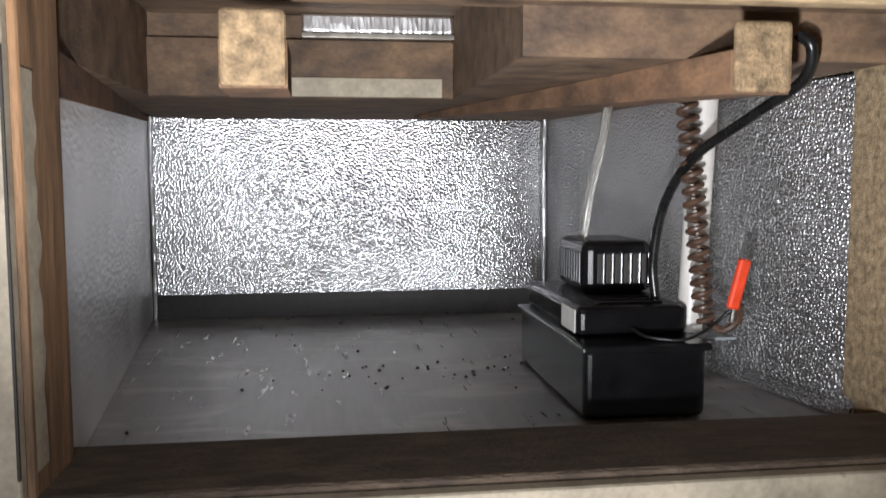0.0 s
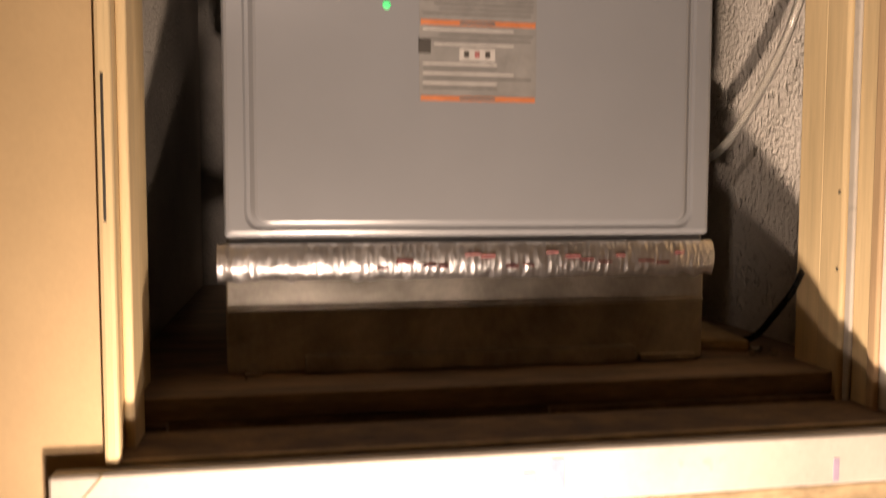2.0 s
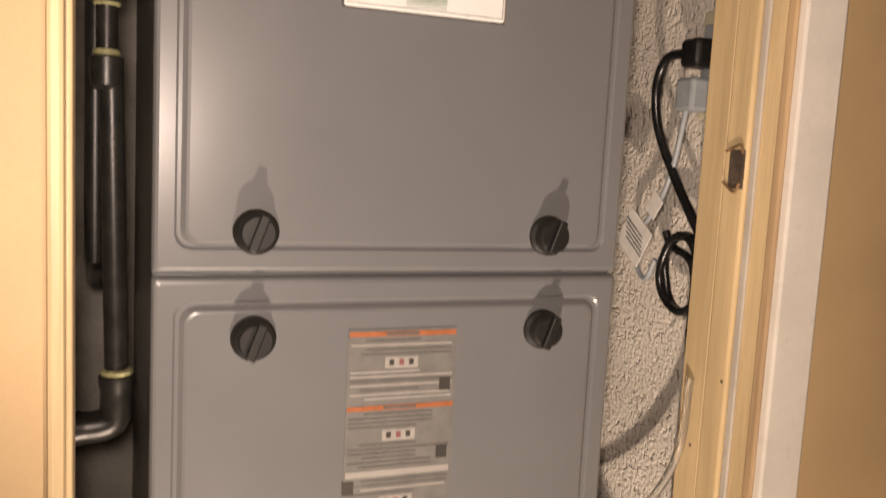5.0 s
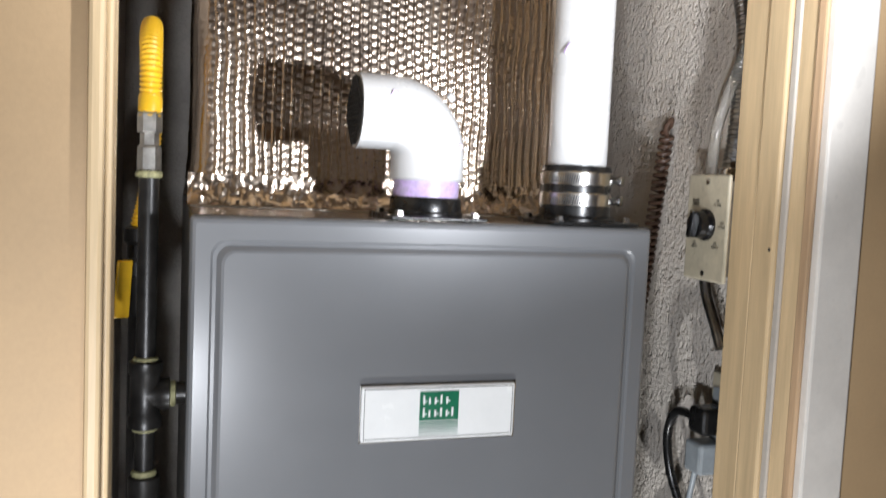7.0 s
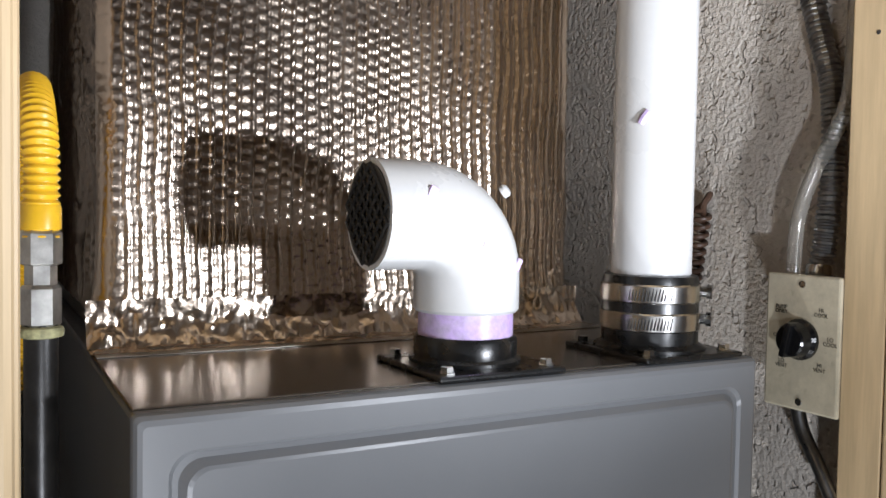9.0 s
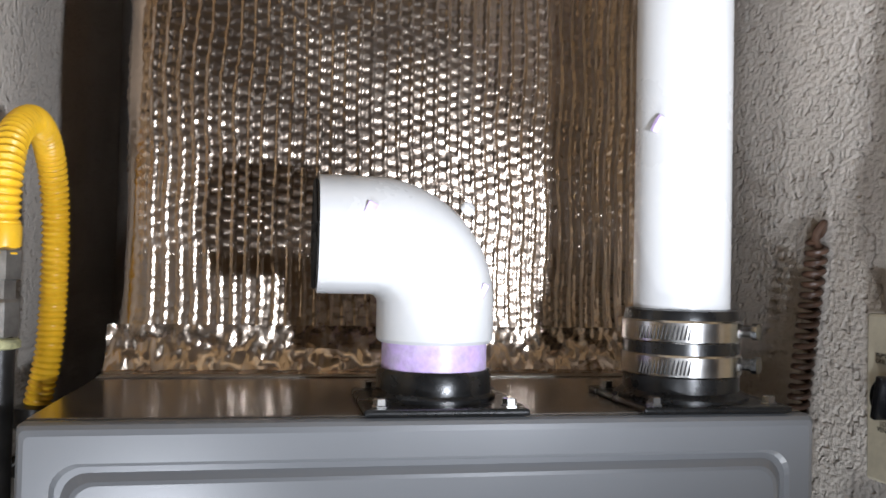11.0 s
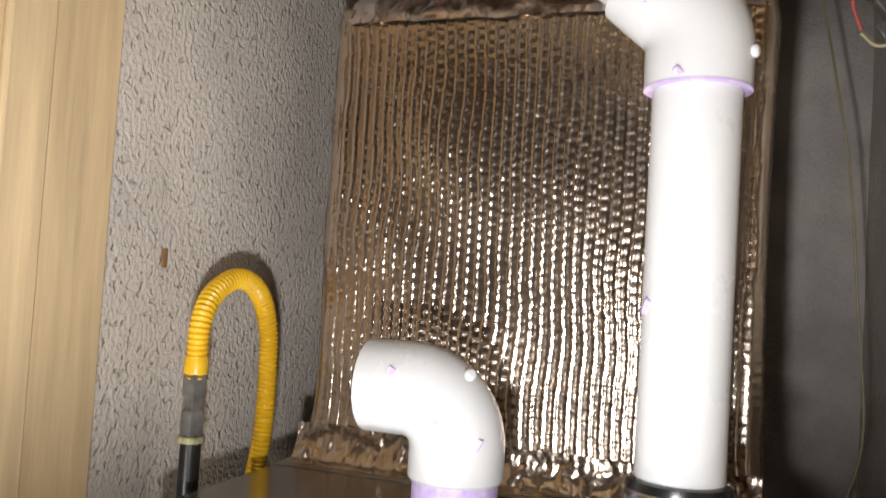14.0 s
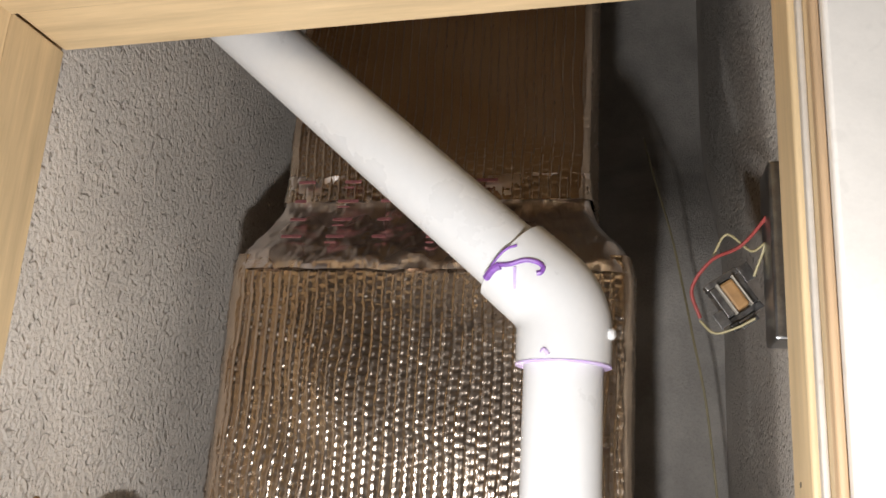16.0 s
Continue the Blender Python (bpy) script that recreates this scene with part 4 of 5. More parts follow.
# crumpled taped foot along the deck
bm = bmesh.new()
cols, rows_ = 260, 14
grid = []
for r in range(rows_ + 1):
    line = []
    for c in range(cols + 1):
        u = c / cols
        x = -0.222 + 0.440 * u
        f = r / rows_
        y = 0.184 + 0.033 * min(1, f * 1.5) ** 0.6
        z = DECKZ + 0.0012 + max(0, f - 0.35) * 0.052
        k = 0.2 + 0.8 * math.sin(math.pi * min(1, f))
        y += 0.0035 * k * noise.noise((u * 26, f * 7, 2)) + 0.0015 * noise.noise((u * 90, f * 12, 7))
        z += 0.003 * k * noise.noise((u * 22, f * 6, 9)) + 0.001 * noise.noise((u * 80, f * 10, 3)) if r else 0
        line.append(bm.verts.new((x, y, max(DECKZ + 0.0008, z))))
    grid.append(line)
for r in range(rows_):
    for c in range(cols):
        bm.faces.new((grid[r][c], grid[r][c + 1], grid[r + 1][c + 1], grid[r + 1][c]))
part("crumpled_foot", bm, BUBBLE, pl, "crumpled foil edge along the furnace deck", True)
part("deck_strip", box((-0.2195, 0.172, DECKZ + 0.0002), (0.2195, 0.226, DECKZ + 0.0010), 0.0003), GALV, pl, "flat metal strip at the plenum foot")

# shoulder: taped foil from the case up to the duct
bm = bmesh.new()


def outline(x0, x1, y0, y1, rad, n=60):
    pts = []
    for k in range(n):
        pts.append((x0, y1 + (y0 + rad - y1) * k / n))
    for k in range(10):
        a = math.pi + k / 10 * math.pi / 2
        pts.append((x0 + rad + rad * math.cos(a), y0 + rad + rad * math.sin(a)))
    for k in range(2 * n):
        pts.append((x0 + rad + (x1 - x0 - 2 * rad) * k / (2 * n), y0))
    for k in range(10):
        a = 1.5 * math.pi + k / 10 * math.pi / 2
        pts.append((x1 - rad + rad * math.cos(a), y0 + rad + rad * math.sin(a)))
    for k in range(n + 1):
        pts.append((x1, y0 + rad + (y1 - y0 - rad) * k / n))
    return pts


oa, ob_ = outline(-0.2145, 0.2145, 0.2225, 0.62, 0.03), outline(-0.179, 0.169, 0.267, 0.60, 0.012)
rows_ = 22
grid = []
for r in range(rows_ + 1):
    f = r / rows_
    g = min(1, f / 0.75)
    ease = g * g * (3 - 2 * g)
    z = 1.316 + 0.120 * f
    line = []
    for c, (a, b) in enumerate(zip(oa, ob_)):
        x, y = a[0] + (b[0] - a[0]) * ease, a[1] + (b[1] - a[1]) * ease
        k = 0.0032 * noise.noise((c * 0.11, f * 9, 4)) + 0.002 * noise.noise((c * 0.5, f * 14, 8))
        y -= k + 0.003 * (1 - f) + 0.001
        x += k * (0.6 if x > 0 else -0.6)
        line.append(bm.verts.new((x, y, z + 0.004 * noise.noise((c * 0.08, 1, f * 3)))))
    grid.append(line)
for a, b in zip(grid, grid[1:]):
    for c in range(len(a) - 1):
        bm.faces.new((a[c], a[c + 1], b[c + 1], b[c]))
sh = part("taped_shoulder", bm, TAPE_CLEAR, pl, "crumpled foil tape with red print over the shoulder", True)
rng = random.Random(8)
for row, (z, y) in enumerate(((1.352, 0.236), (1.376, 0.2515), (1.400, 0.2605), (1.424, 0.264))):
    for k in range(5):
        x = -0.158 + k * 0.052 + rng.uniform(-0.004, 0.004)
        w = rng.uniform(0.012, 0.024)
        part("print_bar", box((x, y - 0.0082, z), (x + w, y - 0.0072, z + 0.0035), 0, turn=pose(0, 0, 0, -28 if row < 2 else -14, 0, 0)), RED_INK, sh, "faded red print")
        if k % 2:
            part("print_bar", box((x, y - 0.0092, z - 0.006), (x + w * 0.6, y - 0.0082, z - 0.0042), 0, turn=pose(0, 0, 0, -28 if row < 2 else -14, 0, 0)), RED_INK, sh)

# ---- gas line ----
GX, GY = -0.258, 0.090
gp = thing("gas_pipe", "black iron gas pipe with tee and drip leg beside the furnace", "gas pipe")
part("upper_pipe", tube([(GX, GY, 0.72), (GX, GY, 0.912)], 0.0092, 20), IRON, gp, "", True)
part("tee", lathe([(0.012, -0.002), (0.0155, 0), (0.0155, 0.010), (0.0138, 0.013), (0.0138, 0.049), (0.0155, 0.052), (0.0155, 0.062), (0.012, 0.064)], (GX, GY, 0.667), 24), IRON, gp, "", True)
part("branch", lathe([(0.0138, 0), (0.0138, 0.012), (0.0152, 0.014), (0.0152, 0.022), (0.0107, 0.0225), (0.0107, 0.05)], (GX, GY, 0.698), 24, (1, 0, 0)), IRON, gp, "", True)
part("nipple", tube([(GX, GY, 0.61), (GX, GY, 0.67)], 0.0092, 20), IRON, gp, "", True)
part("cap", lathe([(0.008, -0.002), (0.0135, 0.002), (0.0145, 0.012), (0.0145, 0.026), (0.0118, 0.028)], (GX, GY, 0.592), 24), IRON, gp, "", True)
for z, r in ((0.7305, 0.0115), (0.6655, 0.0115), (0.6215, 0.0115), (0.905, 0.0120)):
    part("sealant_ring", lathe([(0.009, 0), (r, 0.001), (r * 1.03, 0.004), (r * 0.96, 0.006), (0.009, 0.007)], (GX, GY, z - 0.003), 20), DOPE, gp, "yellow-green thread sealant", True)
part("sealant_ring", lathe([(0.0105, 0), (0.0125, 0.001), (0.0125, 0.005), (0.0105, 0.006)], (GX + 0.022, GY, 0.698), 20, (1, 0, 0)), DOPE, gp, "yellow-green thread sealant", True)
part("reducer", lathe([(0.0092, 0), (0.0108, 0.002), (0.0108, 0.022), (0.0095, 0.024)], (GX, GY, 0.908), 6), FITTING, gp, "steel hex fitting")
part("union", lathe([(0.0085, 0), (0.0085, 0.012), (0.0112, 0.013), (0.0112, 0.030), (0.0098, 0.032)], (GX, GY, 0.931), 6), FITTING, gp, "steel hex nut")

lp = thing("lower_gas_pipe", "black iron gas pipe rising from an elbow at the closet wall", "gas pipe")
part("pipe", tube([(-0.248, 0.098, 0.31), (-0.254, 0.092, 0.598)], 0.0105, 18), IRON, lp, "", True)
part("elbow", tube(glide([(-0.248, 0.098, 0.329), (-0.248, 0.098, 0.300), (-0.252, 0.098, 0.286), (-0.264, 0.098, 0.281), (-0.285, 0.098, 0.280)], 5), [0.0165] * 2 + [0.0150] * 17 + [0.0165] * 2, 18), IRON, lp, "", True)
part("wall_stub", tube([(-0.283, 0.098, 0.280), (-0.317, 0.098, 0.280)], 0.0115, 18), IRON, lp, "", True)
part("sealant_ring", lathe([(0.0105, 0), (0.0145, 0.001), (0.0148, 0.005), (0.0105, 0.007)], (-0.248, 0.098, 0.329), 18), DOPE, lp, "yellow-green thread sealant", True)

hose = thing("gas_hose", "yellow corrugated flexible gas hose bent in a loop", "gas hose")
mid = glide([(GX, GY, 0.958), (GX, 0.0915, 1.005), (-0.259, 0.110, 1.034), (-0.259, 0.148, 1.049), (-0.259, 0.186, 1.036), (-0.259, 0.208, 1.000),
             (-0.259, 0.213, 0.95), (-0.262, 0.216, 0.89), (-0.270, 0.219, 0.848)], 58)
dist = 0.0
rad = []
for k, q in enumerate(mid):
    if k:
        dist += (q - mid[k - 1]).length
    rad.append(0.0094 + 0.0009 * math.sin(2 * math.pi * dist / 0.0047))
part("hose", tube(mid, rad, 16), YELLOW, hose, "", True)
part("ferrule", lathe([(0.0108, 0), (0.0108, 0.012), (0.0098, 0.014)], (GX, GY, 0.9635), 20), YELLOW, hose, "", True)
gv = thing("gas_valve", "gas shut-off valve with a yellow lever handle on an iron pipe", "valve")
part("body", lathe([(0.012, 0), (0.016, 0.002), (0.016, 0.016), (0.0125, 0.02), (0.0125, 0.034), (0.016, 0.038), (0.016, 0.052), (0.011, 0.054)], (-0.270, 0.219, 0.795), 16), IRON, gv, "", True)
part("handle", box((-0.291, 0.163, 0.757), (-0.275, 0.1675, 0.818), 0.0021, turn=pose(0, 0, 0, 8, 0, 24)), YELLOW, gv, "yellow lever handle")
part("stem", tube([(-0.279, 0.206, 0.811), (-0.283, 0.168, 0.811)], 0.004, 10), STEEL, gv)
part("supply_pipe", tube([(-0.270, 0.219, 0.797), (-0.270, 0.219, 0.42), (-0.270, 0.29, 0.39)], 0.0105, 16), IRON, gv, "", True)

# ---- switch on the right wall ----
sw = thing("cooler_switch", "ivory wall switch plate with a black rotary knob", "wall switch")
SX = 0.3030
part("back_box", box((SX + 0.0045, -0.005, 0.826), (0.3552, 0.059, 0.925), 0.001), CONDUIT, sw)
plate = part("plate", box((SX, -0.0085, 0.8185), (SX + 0.0046, 0.0625, 0.9315), 0.0022), IVORY, sw)
bm = lathe([(0.017, 0), (0.017, 0.003), (0.0148, 0.006), (0.0135, 0.014), (0.012, 0.0155), (0, 0.0157)], (SX, 0.0268, 0.878), 28, (-1, 0, 0))
box((SX - 0.021, 0.0240, 0.864), (SX - 0.012, 0.0296, 0.893), 0.0015, bm=bm, turn=pose(0, 0, 0, 12, 0, 0))
part("knob", bm, BLACK, sw, "black rotary knob")
for z in (0.826, 0.9235):
    part("screw", lathe([(0.0032, 0), (0.0030, 0.0009), (0, 0.0012)], (SX, 0.0268, z), 14, (-1, 0, 0)), STEEL, sw)


def letters(body, y, z, size, parent):
    """Printed words on the plate, which faces the far wall."""
    cu = bpy.data.curves.new("word", "FONT")
    cu.body, cu.size, cu.align_x, cu.align_y, cu.extrude = body, size, "CENTER", "CENTER", 0.0001
    tmp = new("word", cu)
    bpy.context.view_layer.update()
    me = bpy.data.meshes.new_from_object(tmp.evaluated_get(bpy.context.evaluated_depsgraph_get()))
    bpy.data.objects.remove(tmp)
    me.materials.clear()
    me.materials.append(INK_AND_SHADE)
    o = new("printed_word", me)
    o.parent = parent
    o.matrix_basis = pose(SX - 0.0003, y, z, 90, 0, -90)
    return o


for text, y, z in (("PUMP", 0.0465, 0.9035), ("ONLY", 0.0465, 0.8995), ("HI", 0.0085, 0.9035), ("COOL", 0.0085, 0.8995), ("LO", -0.0005, 0.881), ("COOL", -0.0005, 0.877),
                   ("HI", 0.0085, 0.859), ("VENT", 0.0085, 0.855), ("LO", 0.045, 0.858), ("VENT", 0.045, 0.854), ("OFF", 0.050, 0.879)):
    letters(text, y, z, 0.0046, sw)

cd = thing("flex_conduit", "flexible metal conduit running up the wall from the switch", "conduit")
mid = glide([(0.335, 0.035, 0.930), (0.338, 0.030, 1.00), (0.342, 0.034, 1.08), (0.3435, 0.052, 1.143), (0.344, 0.071, 1.21), (0.344, 0.078, 1.235)], 60)
dist, rad = 0.0, []
for k, q in enumerate(mid):
    if k:
        dist += (q - mid[k - 1]).length
    rad.append(0.0092 + 0.0009 * (1 if (dist / 0.0052) % 1 < 0.6 else -1))
part("armour", tube(mid, rad, 14), CONDUIT, cd, "", False)
part("connector", lathe([(0.0105, 0), (0.012, 0.002), (0.012, 0.012), (0.0105, 0.014)], (0.335, 0.035, 0.9255), 16), STEEL, cd, "", True)
vt = thing("vinyl_tube", "clear vinyl tube hanging along the wall", "tube")
part("tube", tube(glide([(0.322, 0.052, 0.926), (0.325, 0.050, 0.98), (0.327, 0.036, 1.02), (0.328, 0.020, 1.05), (0.329, 0.008, 1.09), (0.330, 0.007, 1.20)], 10), 0.0062, 14), VINYL, vt, "", True)
v2 = thing("drain_tube", "clear vinyl drain tube curving behind the furnace", "tube")
part("tube", tube(glide([(0.309, -0.02, 0.33), (0.309, -0.012, 0.25), (0.308, 0.03, 0.175), (0.308, 0.10, 0.112), (0.308, 0.16, 0.080), (0.306, 0.24, 0.06)], 10), 0.0045, 14), VINYL, v2, "", True)

cc = thing("coiled_cord", "dark brown coiled cord hanging on the wall", "cord")
part("coil", helix((0.345, 0.178, 0.985), (0.342, 0.230, 0.66), 0.0072, 0.0088, 0.0026, 8, 0.002), BROWN_CORD, cc, "", True)
part("knot", tube(glide([(0.345, 0.178, 0.98), (0.338, 0.171, 0.99), (0.344, 0.169, 1.0), (0.350, 0.181, 0.992), (0.343, 0.187, 0.984)], 8), 0.0032, 8), BROWN_CORD, cc, "", True)

lc = thing("lower_conduit", "bent metal conduit below the switch", "conduit")
part("armour", tube(glide([(0.3115, 0.035, 0.822), (0.3115, 0.028, 0.80), (0.3115, 0.012, 0.775), (0.3115, -0.002, 0.75)], 8), 0.0058, 12), CONDUIT, lc, "", True)

# ---- outlet, plugs and cords ----
ol = thing("outlet", "grey surface outlet on the closet wall", "outlet")
part("plate", box((0.3125, -0.012, 0.600), (0.3182, 0.030, 0.715), 0.002), IVORY, ol)
part("back_box", box((0.3183, -0.006, 0.606), (0.3552, 0.024, 0.709), 0.001), CONDUIT, ol)
part("receptacle", box((0.309, -0.006, 0.612), (0.3126, 0.024, 0.70), 0.002), GREY_PLASTIC, ol)
p1 = thing("power_plug", "black moulded plug with a thick cord in the outlet", "plug")
part("body", box((0.276, -0.010, 0.652), (0.3088, 0.020, 0.682), 0.006, 3), RUBBER, p1)
part("cord", tube(glide([(0.283, 0.018, 0.668), (0.283, 0.050, 0.664), (0.285, 0.068, 0.635), (0.290, 0.066, 0.59), (0.297, 0.045, 0.545), (0.300, 0.02, 0.51), (0.302, -0.004, 0.48)], 10), 0.0052, 12), RUBBER, p1, "", True)
p2 = thing("adapter_plug", "grey plug with a thin cord in the outlet", "plug")
part("body", box((0.279, -0.004, 0.607), (0.3088, 0.026, 0.642), 0.004, 2), GREY_PLASTIC, p2)
part("cord", tube(glide([(0.290, 0.018, 0.610), (0.292, 0.026, 0.585), (0.297, 0.04, 0.555), (0.300, 0.058, 0.52), (0.303, 0.085, 0.49), (0.303, 0.108, 0.465), (0.303, 0.106, 0.43), (0.303, 0.086, 0.415), (0.303, 0.07, 0.44)], 9), 0.0032, 10), GREY_PLASTIC, p2, "", True)
tg = thing("paper_tag", "white printed paper tag tied to a cord", "tag")
turn = pose(0, 0, 0, 33, 0, 0)
part("sheet", box((0.2965, 0.058, 0.442), (0.2975, 0.108, 0.490), 0.0003, turn=turn), PAPER, tg)
part("fold", box((0.298, 0.042, 0.492), (0.299, 0.062, 0.518), 0.0003, turn=pose(0, 0, 0, 40, 0, 0)), PAPER, tg)
for k in range(5):
    part("print_bar", box((0.2961, 0.064, 0.455 + k * 0.0055), (0.2964, 0.102, 0.4568 + k * 0.0055), 0, turn=turn), LABEL_GREY, tg)
bk = thing("cord_bundle", "black power cord looped in a bundle against the wall", "cord")
loop = []
for k in range(40):
    a = k / 40 * 2 * math.pi * 2.6
    loop.append((0.300 + 0.003 * math.sin(a * 0.7), 0.016 + (0.034 + 0.003 * math.sin(k)) * math.cos(a), 0.432 + 0.042 * math.sin(a)))
part("coil", tube(glide(loop, 3), 0.0048, 10), RUBBER, bk, "", True)
part("tail", tube(glide([(0.300, 0.050, 0.475), (0.302, 0.04, 0.46), (0.303, 0.0, 0.44), (0.304, -0.002, 0.36), (0.313, -0.002, 0.28)], 6), 0.0045, 10), RUBBER, bk, "", True)
pc = thing("platform_cable", "thin black cable going down to the platform", "cable")
part("cable", tube(glide([(0.311, -0.015, -0.035), (0.311, 0.00, -0.055), (0.309, 0.03, -0.085), (0.306, 0.055, -0.108), (0.302, 0.08, -0.1165), (0.27, 0.12, -0.1165)], 8), 0.0034, 10), RUBBER, pc, "", True)

for hung in (ol, p1, p2, bk):
    hung.location = (0.028, 0.018, 0.0)

# ---- transformer on the right wall ----
tr = thing("transformer", "small bare transformer with kraft-wrapped coil and loose wires", "transformer")
base = pose(0.287, 0.070, 1.258, 0, -34, 0) @ Matrix.Scale(0.70, 4)


def tbox(name, lo, hi, mat, bevel=0.001, label=""):
    o = part(name, box(lo, hi, bevel), mat, tr, label)
    o.matrix_basis = base
    return o


tbox("winding", (-0.008, -0.016, -0.017), (0.008, 0.014, 0.017), KRAFT, 0.003, "brown kraft-wrapped winding")
tbox("end_flange", (-0.0105, -0.0175, -0.019), (-0.0085, 0.0155, 0.019), BOBBIN, 0.0006, "pale bobbin flange")
tbox("end_flange", (0.0085, -0.0175, -0.019), (0.0105, 0.0155, 0.019), BOBBIN, 0.0006, "pale bobbin flange")
tbox("core_plate", (-0.019, -0.010, -0.018), (-0.0108, 0.012, 0.018), CORE, 0.0012)
tbox("core_plate", (0.0108, -0.010, -0.018), (0.019, 0.012, 0.018), CORE, 0.0012)
tbox("core_plate", (-0.020, -0.008, -0.027), (0.020, 0.010, -0.0185), CORE, 0.0012)
tbox("core_plate", (-0.020, -0.008, 0.0185), (0.020, 0.010, 0.026), CORE, 0.0012)
tbox("mounting_tab", (-0.032, -0.011, -0.024), (-0.0195, -0.0085, -0.006), CORE, 0.0006, "bent steel tab")
tbox("mounting_tab", (0.0195, -0.011, 0.004), (0.033, -0.0085, 0.024), CORE, 0.0006, "bent steel tab")
tbox("mounting_tab", (-0.014, -0.015, -0.036), (0.006, -0.0085, -0.0268), CORE, 0.0006, "bent steel tab")
tbox("solder_lug", (-0.024, -0.016, -0.034), (-0.014, -0.009, -0.025), IRON, 0.002)
part("lead", tube(glide([(0.262, 0.064, 1.240), (0.256, 0.060, 1.262), (0.270, 0.050, 1.282), (0.292, 0.045, 1.293), (0.312, 0.02, 1.315)], 8), 0.0014, 8), RED_WIRE, tr, "red lead", True)
part("lead", tube(glide([(0.272, 0.058, 1.288), (0.282, 0.052, 1.303), (0.298, 0.045, 1.288), (0.306, 0.035, 1.29), (0.300, 0.05, 1.27)], 8), 0.0010, 8), PALE_WIRE, tr, "pale lead", True)
part("lead", tube(glide([(0.262, 0.064, 1.238), (0.272, 0.060, 1.228), (0.288, 0.056, 1.232), (0.300, 0.05, 1.238)], 8), 0.0010, 8), PALE_WIRE, tr, "pale lead", True)
bx = thing("wall_box", "grey metal box on the wall beside the jamb", "junction box")
part("box", box((0.306, 0.006, 1.215), (0.3552, 0.046, 1.345), 0.002), CONDUIT, bx)
tw = thing("thermostat_wire", "thin pale wire hanging loosely before the back wall", "wire")
part("wire", tube(glide([(0.236, 0.74, 1.672), (0.249, 0.66, 1.575), (0.2665, 0.55, 1.455), (0.280, 0.52, 1.37), (0.290, 0.50, 1.30), (0.305, 0.50, 1.21), (0.318, 0.50, 1.06), (0.328, 0.50, 0.92), (0.312, 0.50, 0.84), (0.285, 0.50, 0.77)], 10), 0.0015, 8), PALE_WIRE, tw, "", True)

# ---- chips and marks on the walls ----
ch = tagged(link("plaster_chip", box((-0.3165, 0.105, 1.055), (-0.3135, 0.112, 1.073), 0.0012), KRAFT), "small brown chip stuck in the plaster", "wall chip")

# ---- lower chamber: pump and pipes ----
pm = thing("condensate_pump", "black condensate pump with vented motor cover on the chamber floor", "pump")
part("tank", box((0.118, 0.012, FLOOR), (0.222, 0.238, -0.443), 0.006, 3), BLACK, pm)
part("rim", box((0.1150, 0.0085, -0.4475), (0.2255, 0.2415, -0.4410), 0.002), BLACK, pm)
part("tab", box((0.2257, 0.040, -0.4455), (0.262, 0.064, -0.4425), 0.001), GREY_PLASTIC, pm, "pale edge tab")
part("cover", box((0.1235, 0.050, -0.4412), (0.2215, 0.234, -0.4155), 0.006, 3), BLACK, pm)
mt = part("motor_cover", box((0.153, 0.130, -0.4156), (0.2215, 0.222, -0.366), 0.009, 3), BLACK, pm)
for k in range(6):
    part("vent_slot", box((0.166 + k * 0.0088, 0.1292, -0.406), (0.1705 + k * 0.0088, 0.1315, -0.378), 0.0008), INK_AND_SHADE, mt, "dark vent slot")
    part("vent_rib", box((0.1713 + k * 0.0088, 0.1278, -0.407), (0.1738 + k * 0.0088, 0.1305, -0.377), 0.0008), BLACK, mt)
for k in range(9):
    part("vent_rib", box((0.1512, 0.139 + k * 0.0086, -0.407), (0.1535, 0.1425 + k * 0.0086, -0.377), 0.0008), BLACK, mt)
part("rating_label", box((0.1226, 0.057, -0.4385), (0.1234, 0.098, -0.4185), 0), PAPER, pm, "small white rating label")
for k in range(3):
    part("cover_rib", box((0.145, 0.066 + k * 0.016, -0.4160), (0.205, 0.074 + k * 0.016, -0.4138), 0.0008), BLACK, pm)
dt = thing("pump_tube", "clear vinyl discharge tube rising from the pump", "tube")
part("tube", tube(glide([(0.170, 0.19, -0.367), (0.176, 0.185, -0.32), (0.186, 0.18, -0.27), (0.194, 0.18, -0.2235)], 8), 0.0048, 12), VINYL, dt, "", True)
pp = thing("drain_pipe", "white plastic drain pipe standing in the pump", "pipe")
part("pipe", tube([(0.233, 0.073, -0.4425), (0.243, 0.072, -0.2245)], 0.0115, 24), PVC_OLD, pp, "", True)
bc = thing("brown_coiled_cord", "brown coiled cord hanging beside the drain pipe", "cord")
part("coil", helix((0.214, 0.048, -0.226), (0.231, 0.040, -0.428), 0.0075, 0.0112, 0.0025, 8, 0.002), BROWN_CORD, bc, "", True)
part("end", tube(glide([(0.233, 0.036, -0.428), (0.243, 0.028, -0.434), (0.252, 0.020, -0.424), (0.249, 0.012, -0.410)], 6), 0.0032, 8), BROWN_CORD, bc, "", True)
rc = thing("red_clip", "bright red plastic clip on the cord end", "clip")
bm = prism([(-0.0045, -0.003), (0.0045, -0.003), (0.0055, 0.003), (-0.0055, 0.003)], -0.022, 0.020, 0.0015)
o = part("jaw", bm, RED, rc)
o.matrix_basis = pose(0.247, 0.010, -0.392, 0, 14, 0)
part("pin", tube([(0.243, 0.010, -0.41), (0.242, 0.012, -0.424)], 0.002, 8), STEEL, rc)
pw = thing("black_power_cord", "black power cord rising from the pump over the joist", "power cord")
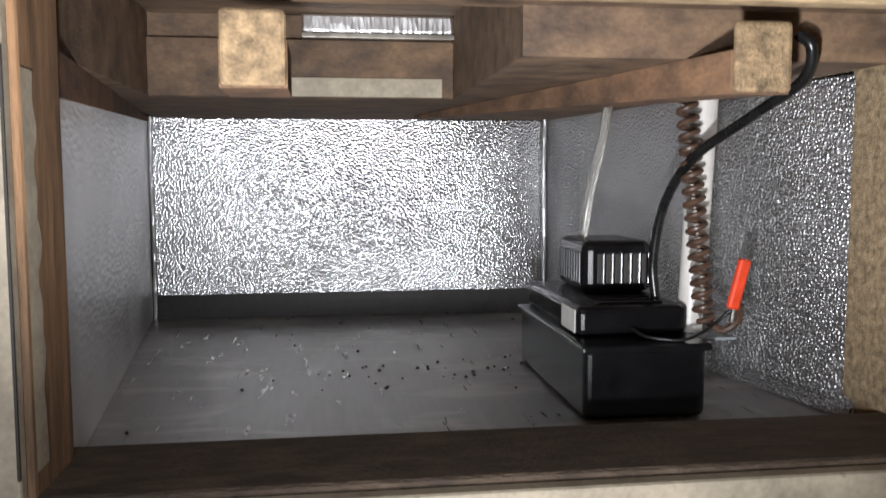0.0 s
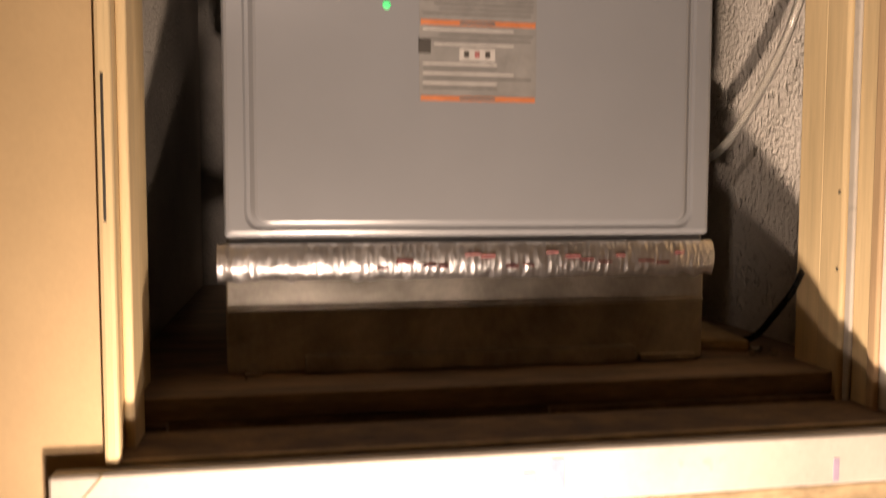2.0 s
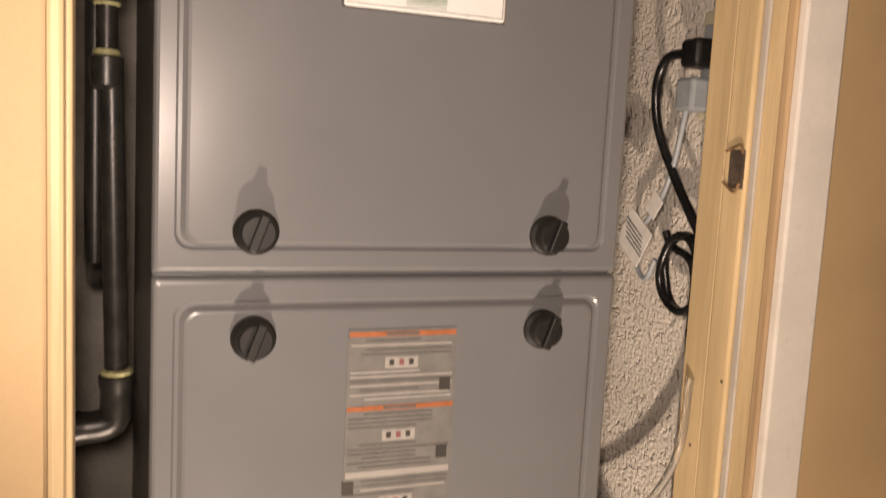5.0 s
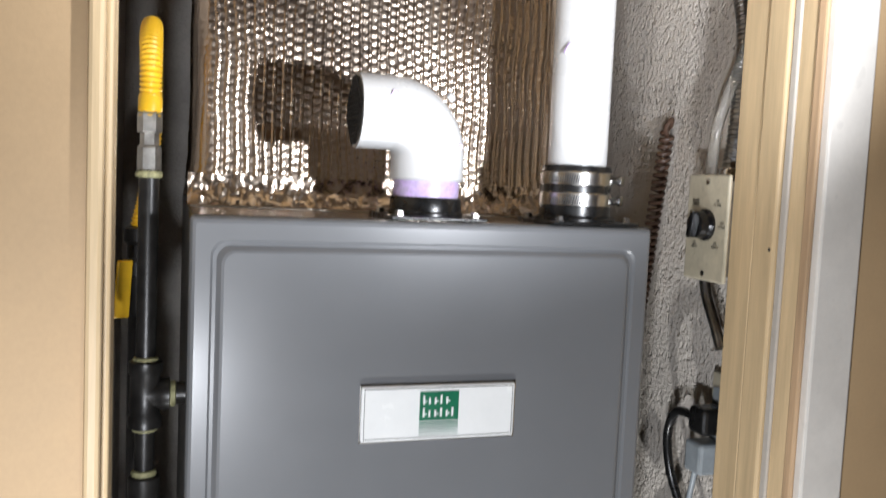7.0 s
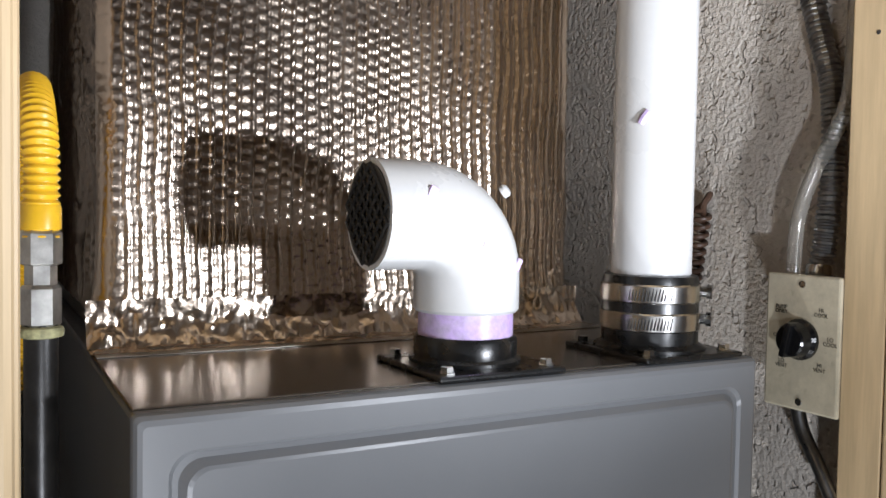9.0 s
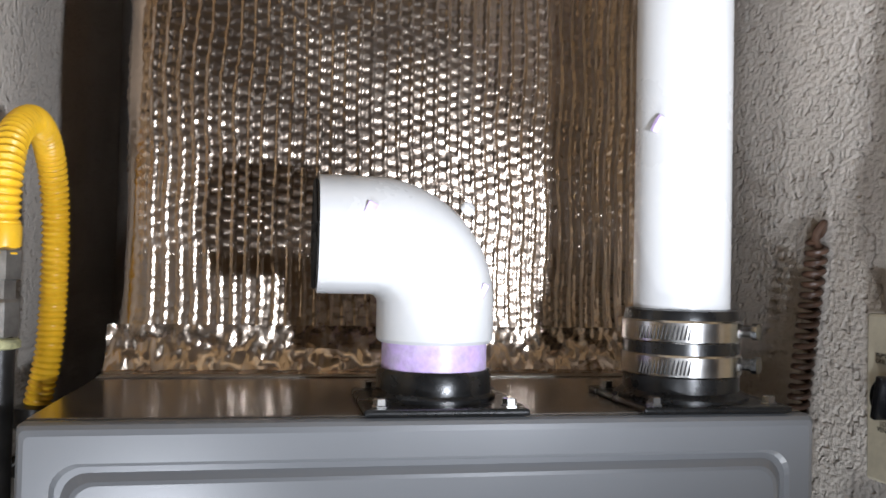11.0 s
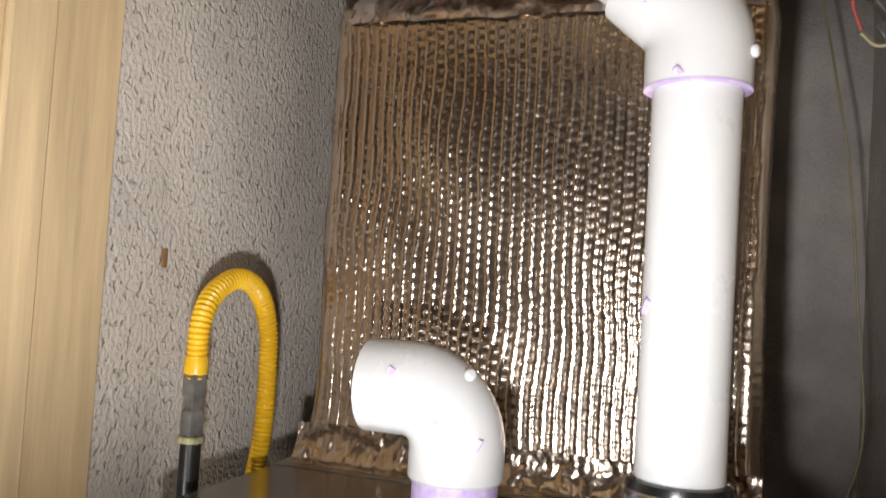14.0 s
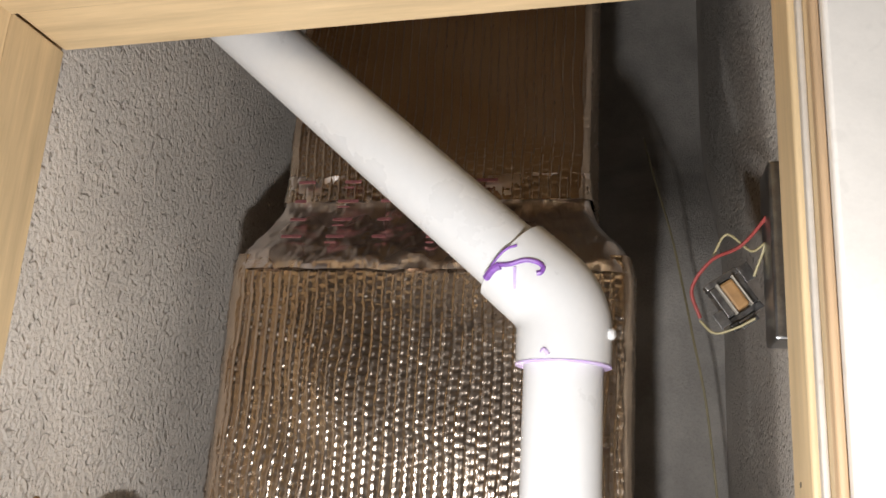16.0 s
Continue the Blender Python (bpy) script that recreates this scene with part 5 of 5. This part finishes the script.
part("cord", tube(glide([(0.206, 0.085, -0.4155), (0.203, 0.085, -0.38), (0.206, 0.07, -0.33), (0.216, 0.035, -0.290), (0.235, -0.03, -0.258), (0.246, -0.075, -0.238), (0.243, -0.09, -0.218), (0.236, -0.085, -0.2075)], 10), 0.0042, 10), RUBBER, pw, "", True)
w2 = thing("float_wire", "thin dark wire curling over the pump", "wire")
part("wire", tube(glide([(0.170, 0.048, -0.434), (0.178, 0.030, -0.4385), (0.205, 0.018, -0.4392), (0.230, 0.020, -0.428), (0.246, 0.016, -0.412)], 8), 0.0014, 8), RUBBER, w2, "", True)

# droppings of grit on the chamber floor
rng = random.Random(3)
bm = bmesh.new()
for k in range(46):
    x = -0.10 + 0.22 * rng.random() if k < 34 else rng.uniform(-0.25, 0.1)
    y = 0.12 + 0.10 * rng.random() + (x + 0.1) * 0.25 if k < 34 else rng.uniform(0.0, 0.5)
    r = rng.uniform(0.0008, 0.0022)
    q = bmesh.ops.create_icosphere(bm, subdivisions=1, radius=r)["verts"]
    bmesh.ops.translate(bm, vec=(x, y, FLOOR + r * 0.4), verts=q)
tagged(link("floor_grit", bm, INK_AND_SHADE), "dark crumbs of grit on the chamber floor", "grit", "", "stuff")

MY0, MY1, MZ0, MZ1 = -0.072, -0.043, 0.530, 0.568
# latch mortise and nails in the right jamb
mo = tagged(link("torn_mortise", prism([(0.3082, MY0), (0.3165, MY0 + 0.001), (0.3165, MY1), (0.3082, MY1 - 0.008)], MZ0, MZ1, 0.0006), SILL_WOOD), "dark torn latch mortise in the jamb", "mortise")
part("splinter", tube(glide([(0.3082, MY0 + 0.002, MZ1 - 0.004), (0.3072, MY0 + 0.006, MZ1 + 0.004), (0.3082, MY1 - 0.002, MZ1 - 0.002)], 5), 0.0016, 6), OLD_WOOD_Z, mo)
part("splinter", tube(glide([(0.3082, MY0 + 0.004, MZ0 + 0.006), (0.3072, MY0 + 0.010, MZ0 - 0.003), (0.3082, MY1 - 0.001, MZ0 + 0.006)], 5), 0.0016, 6), OLD_WOOD_Z, mo)
for y, z in ((-0.068, 0.040), (-0.068, -0.028), (-0.068, 0.34), (-0.026, 0.26), (-0.068, 0.86), (-0.026, 1.12)):
    x = 0.3115 if y > -0.05 else 0.309
    part("nail_head", lathe([(0.0019, 0), (0.0017, 0.0003), (0, 0.0004)], (x, y, z), 10, (-1, 0, 0)), INK_AND_SHADE, rj)

# scraps on the platform
sc = tagged(link("wood_scrap", prism([(0.235, 0.05), (0.285, 0.03), (0.30, 0.16), (0.245, 0.19)], PLATFORM, PLATFORM + 0.012, 0.002), RAW_EDGE), "broken scrap of brown wood on the platform", "wood scrap")
for x, y, a in ((0.276, 0.012, 30), (0.296, 0.004, 75), (-0.206, -0.012, 10), (0.292, 0.022, 120)):
    d = Vector((math.cos(radians(a)), math.sin(radians(a)), 0.0))
    tagged(link("metal_screw", lathe([(0.0038, 0), (0.0038, 0.002), (0.0018, 0.0025), (0.0016, 0.014), (0, 0.016)], Vector((x, y, PLATFORM + 0.0038)), 8, d), STEEL), "small dropped screw on the platform", "screw", "dropped screws")
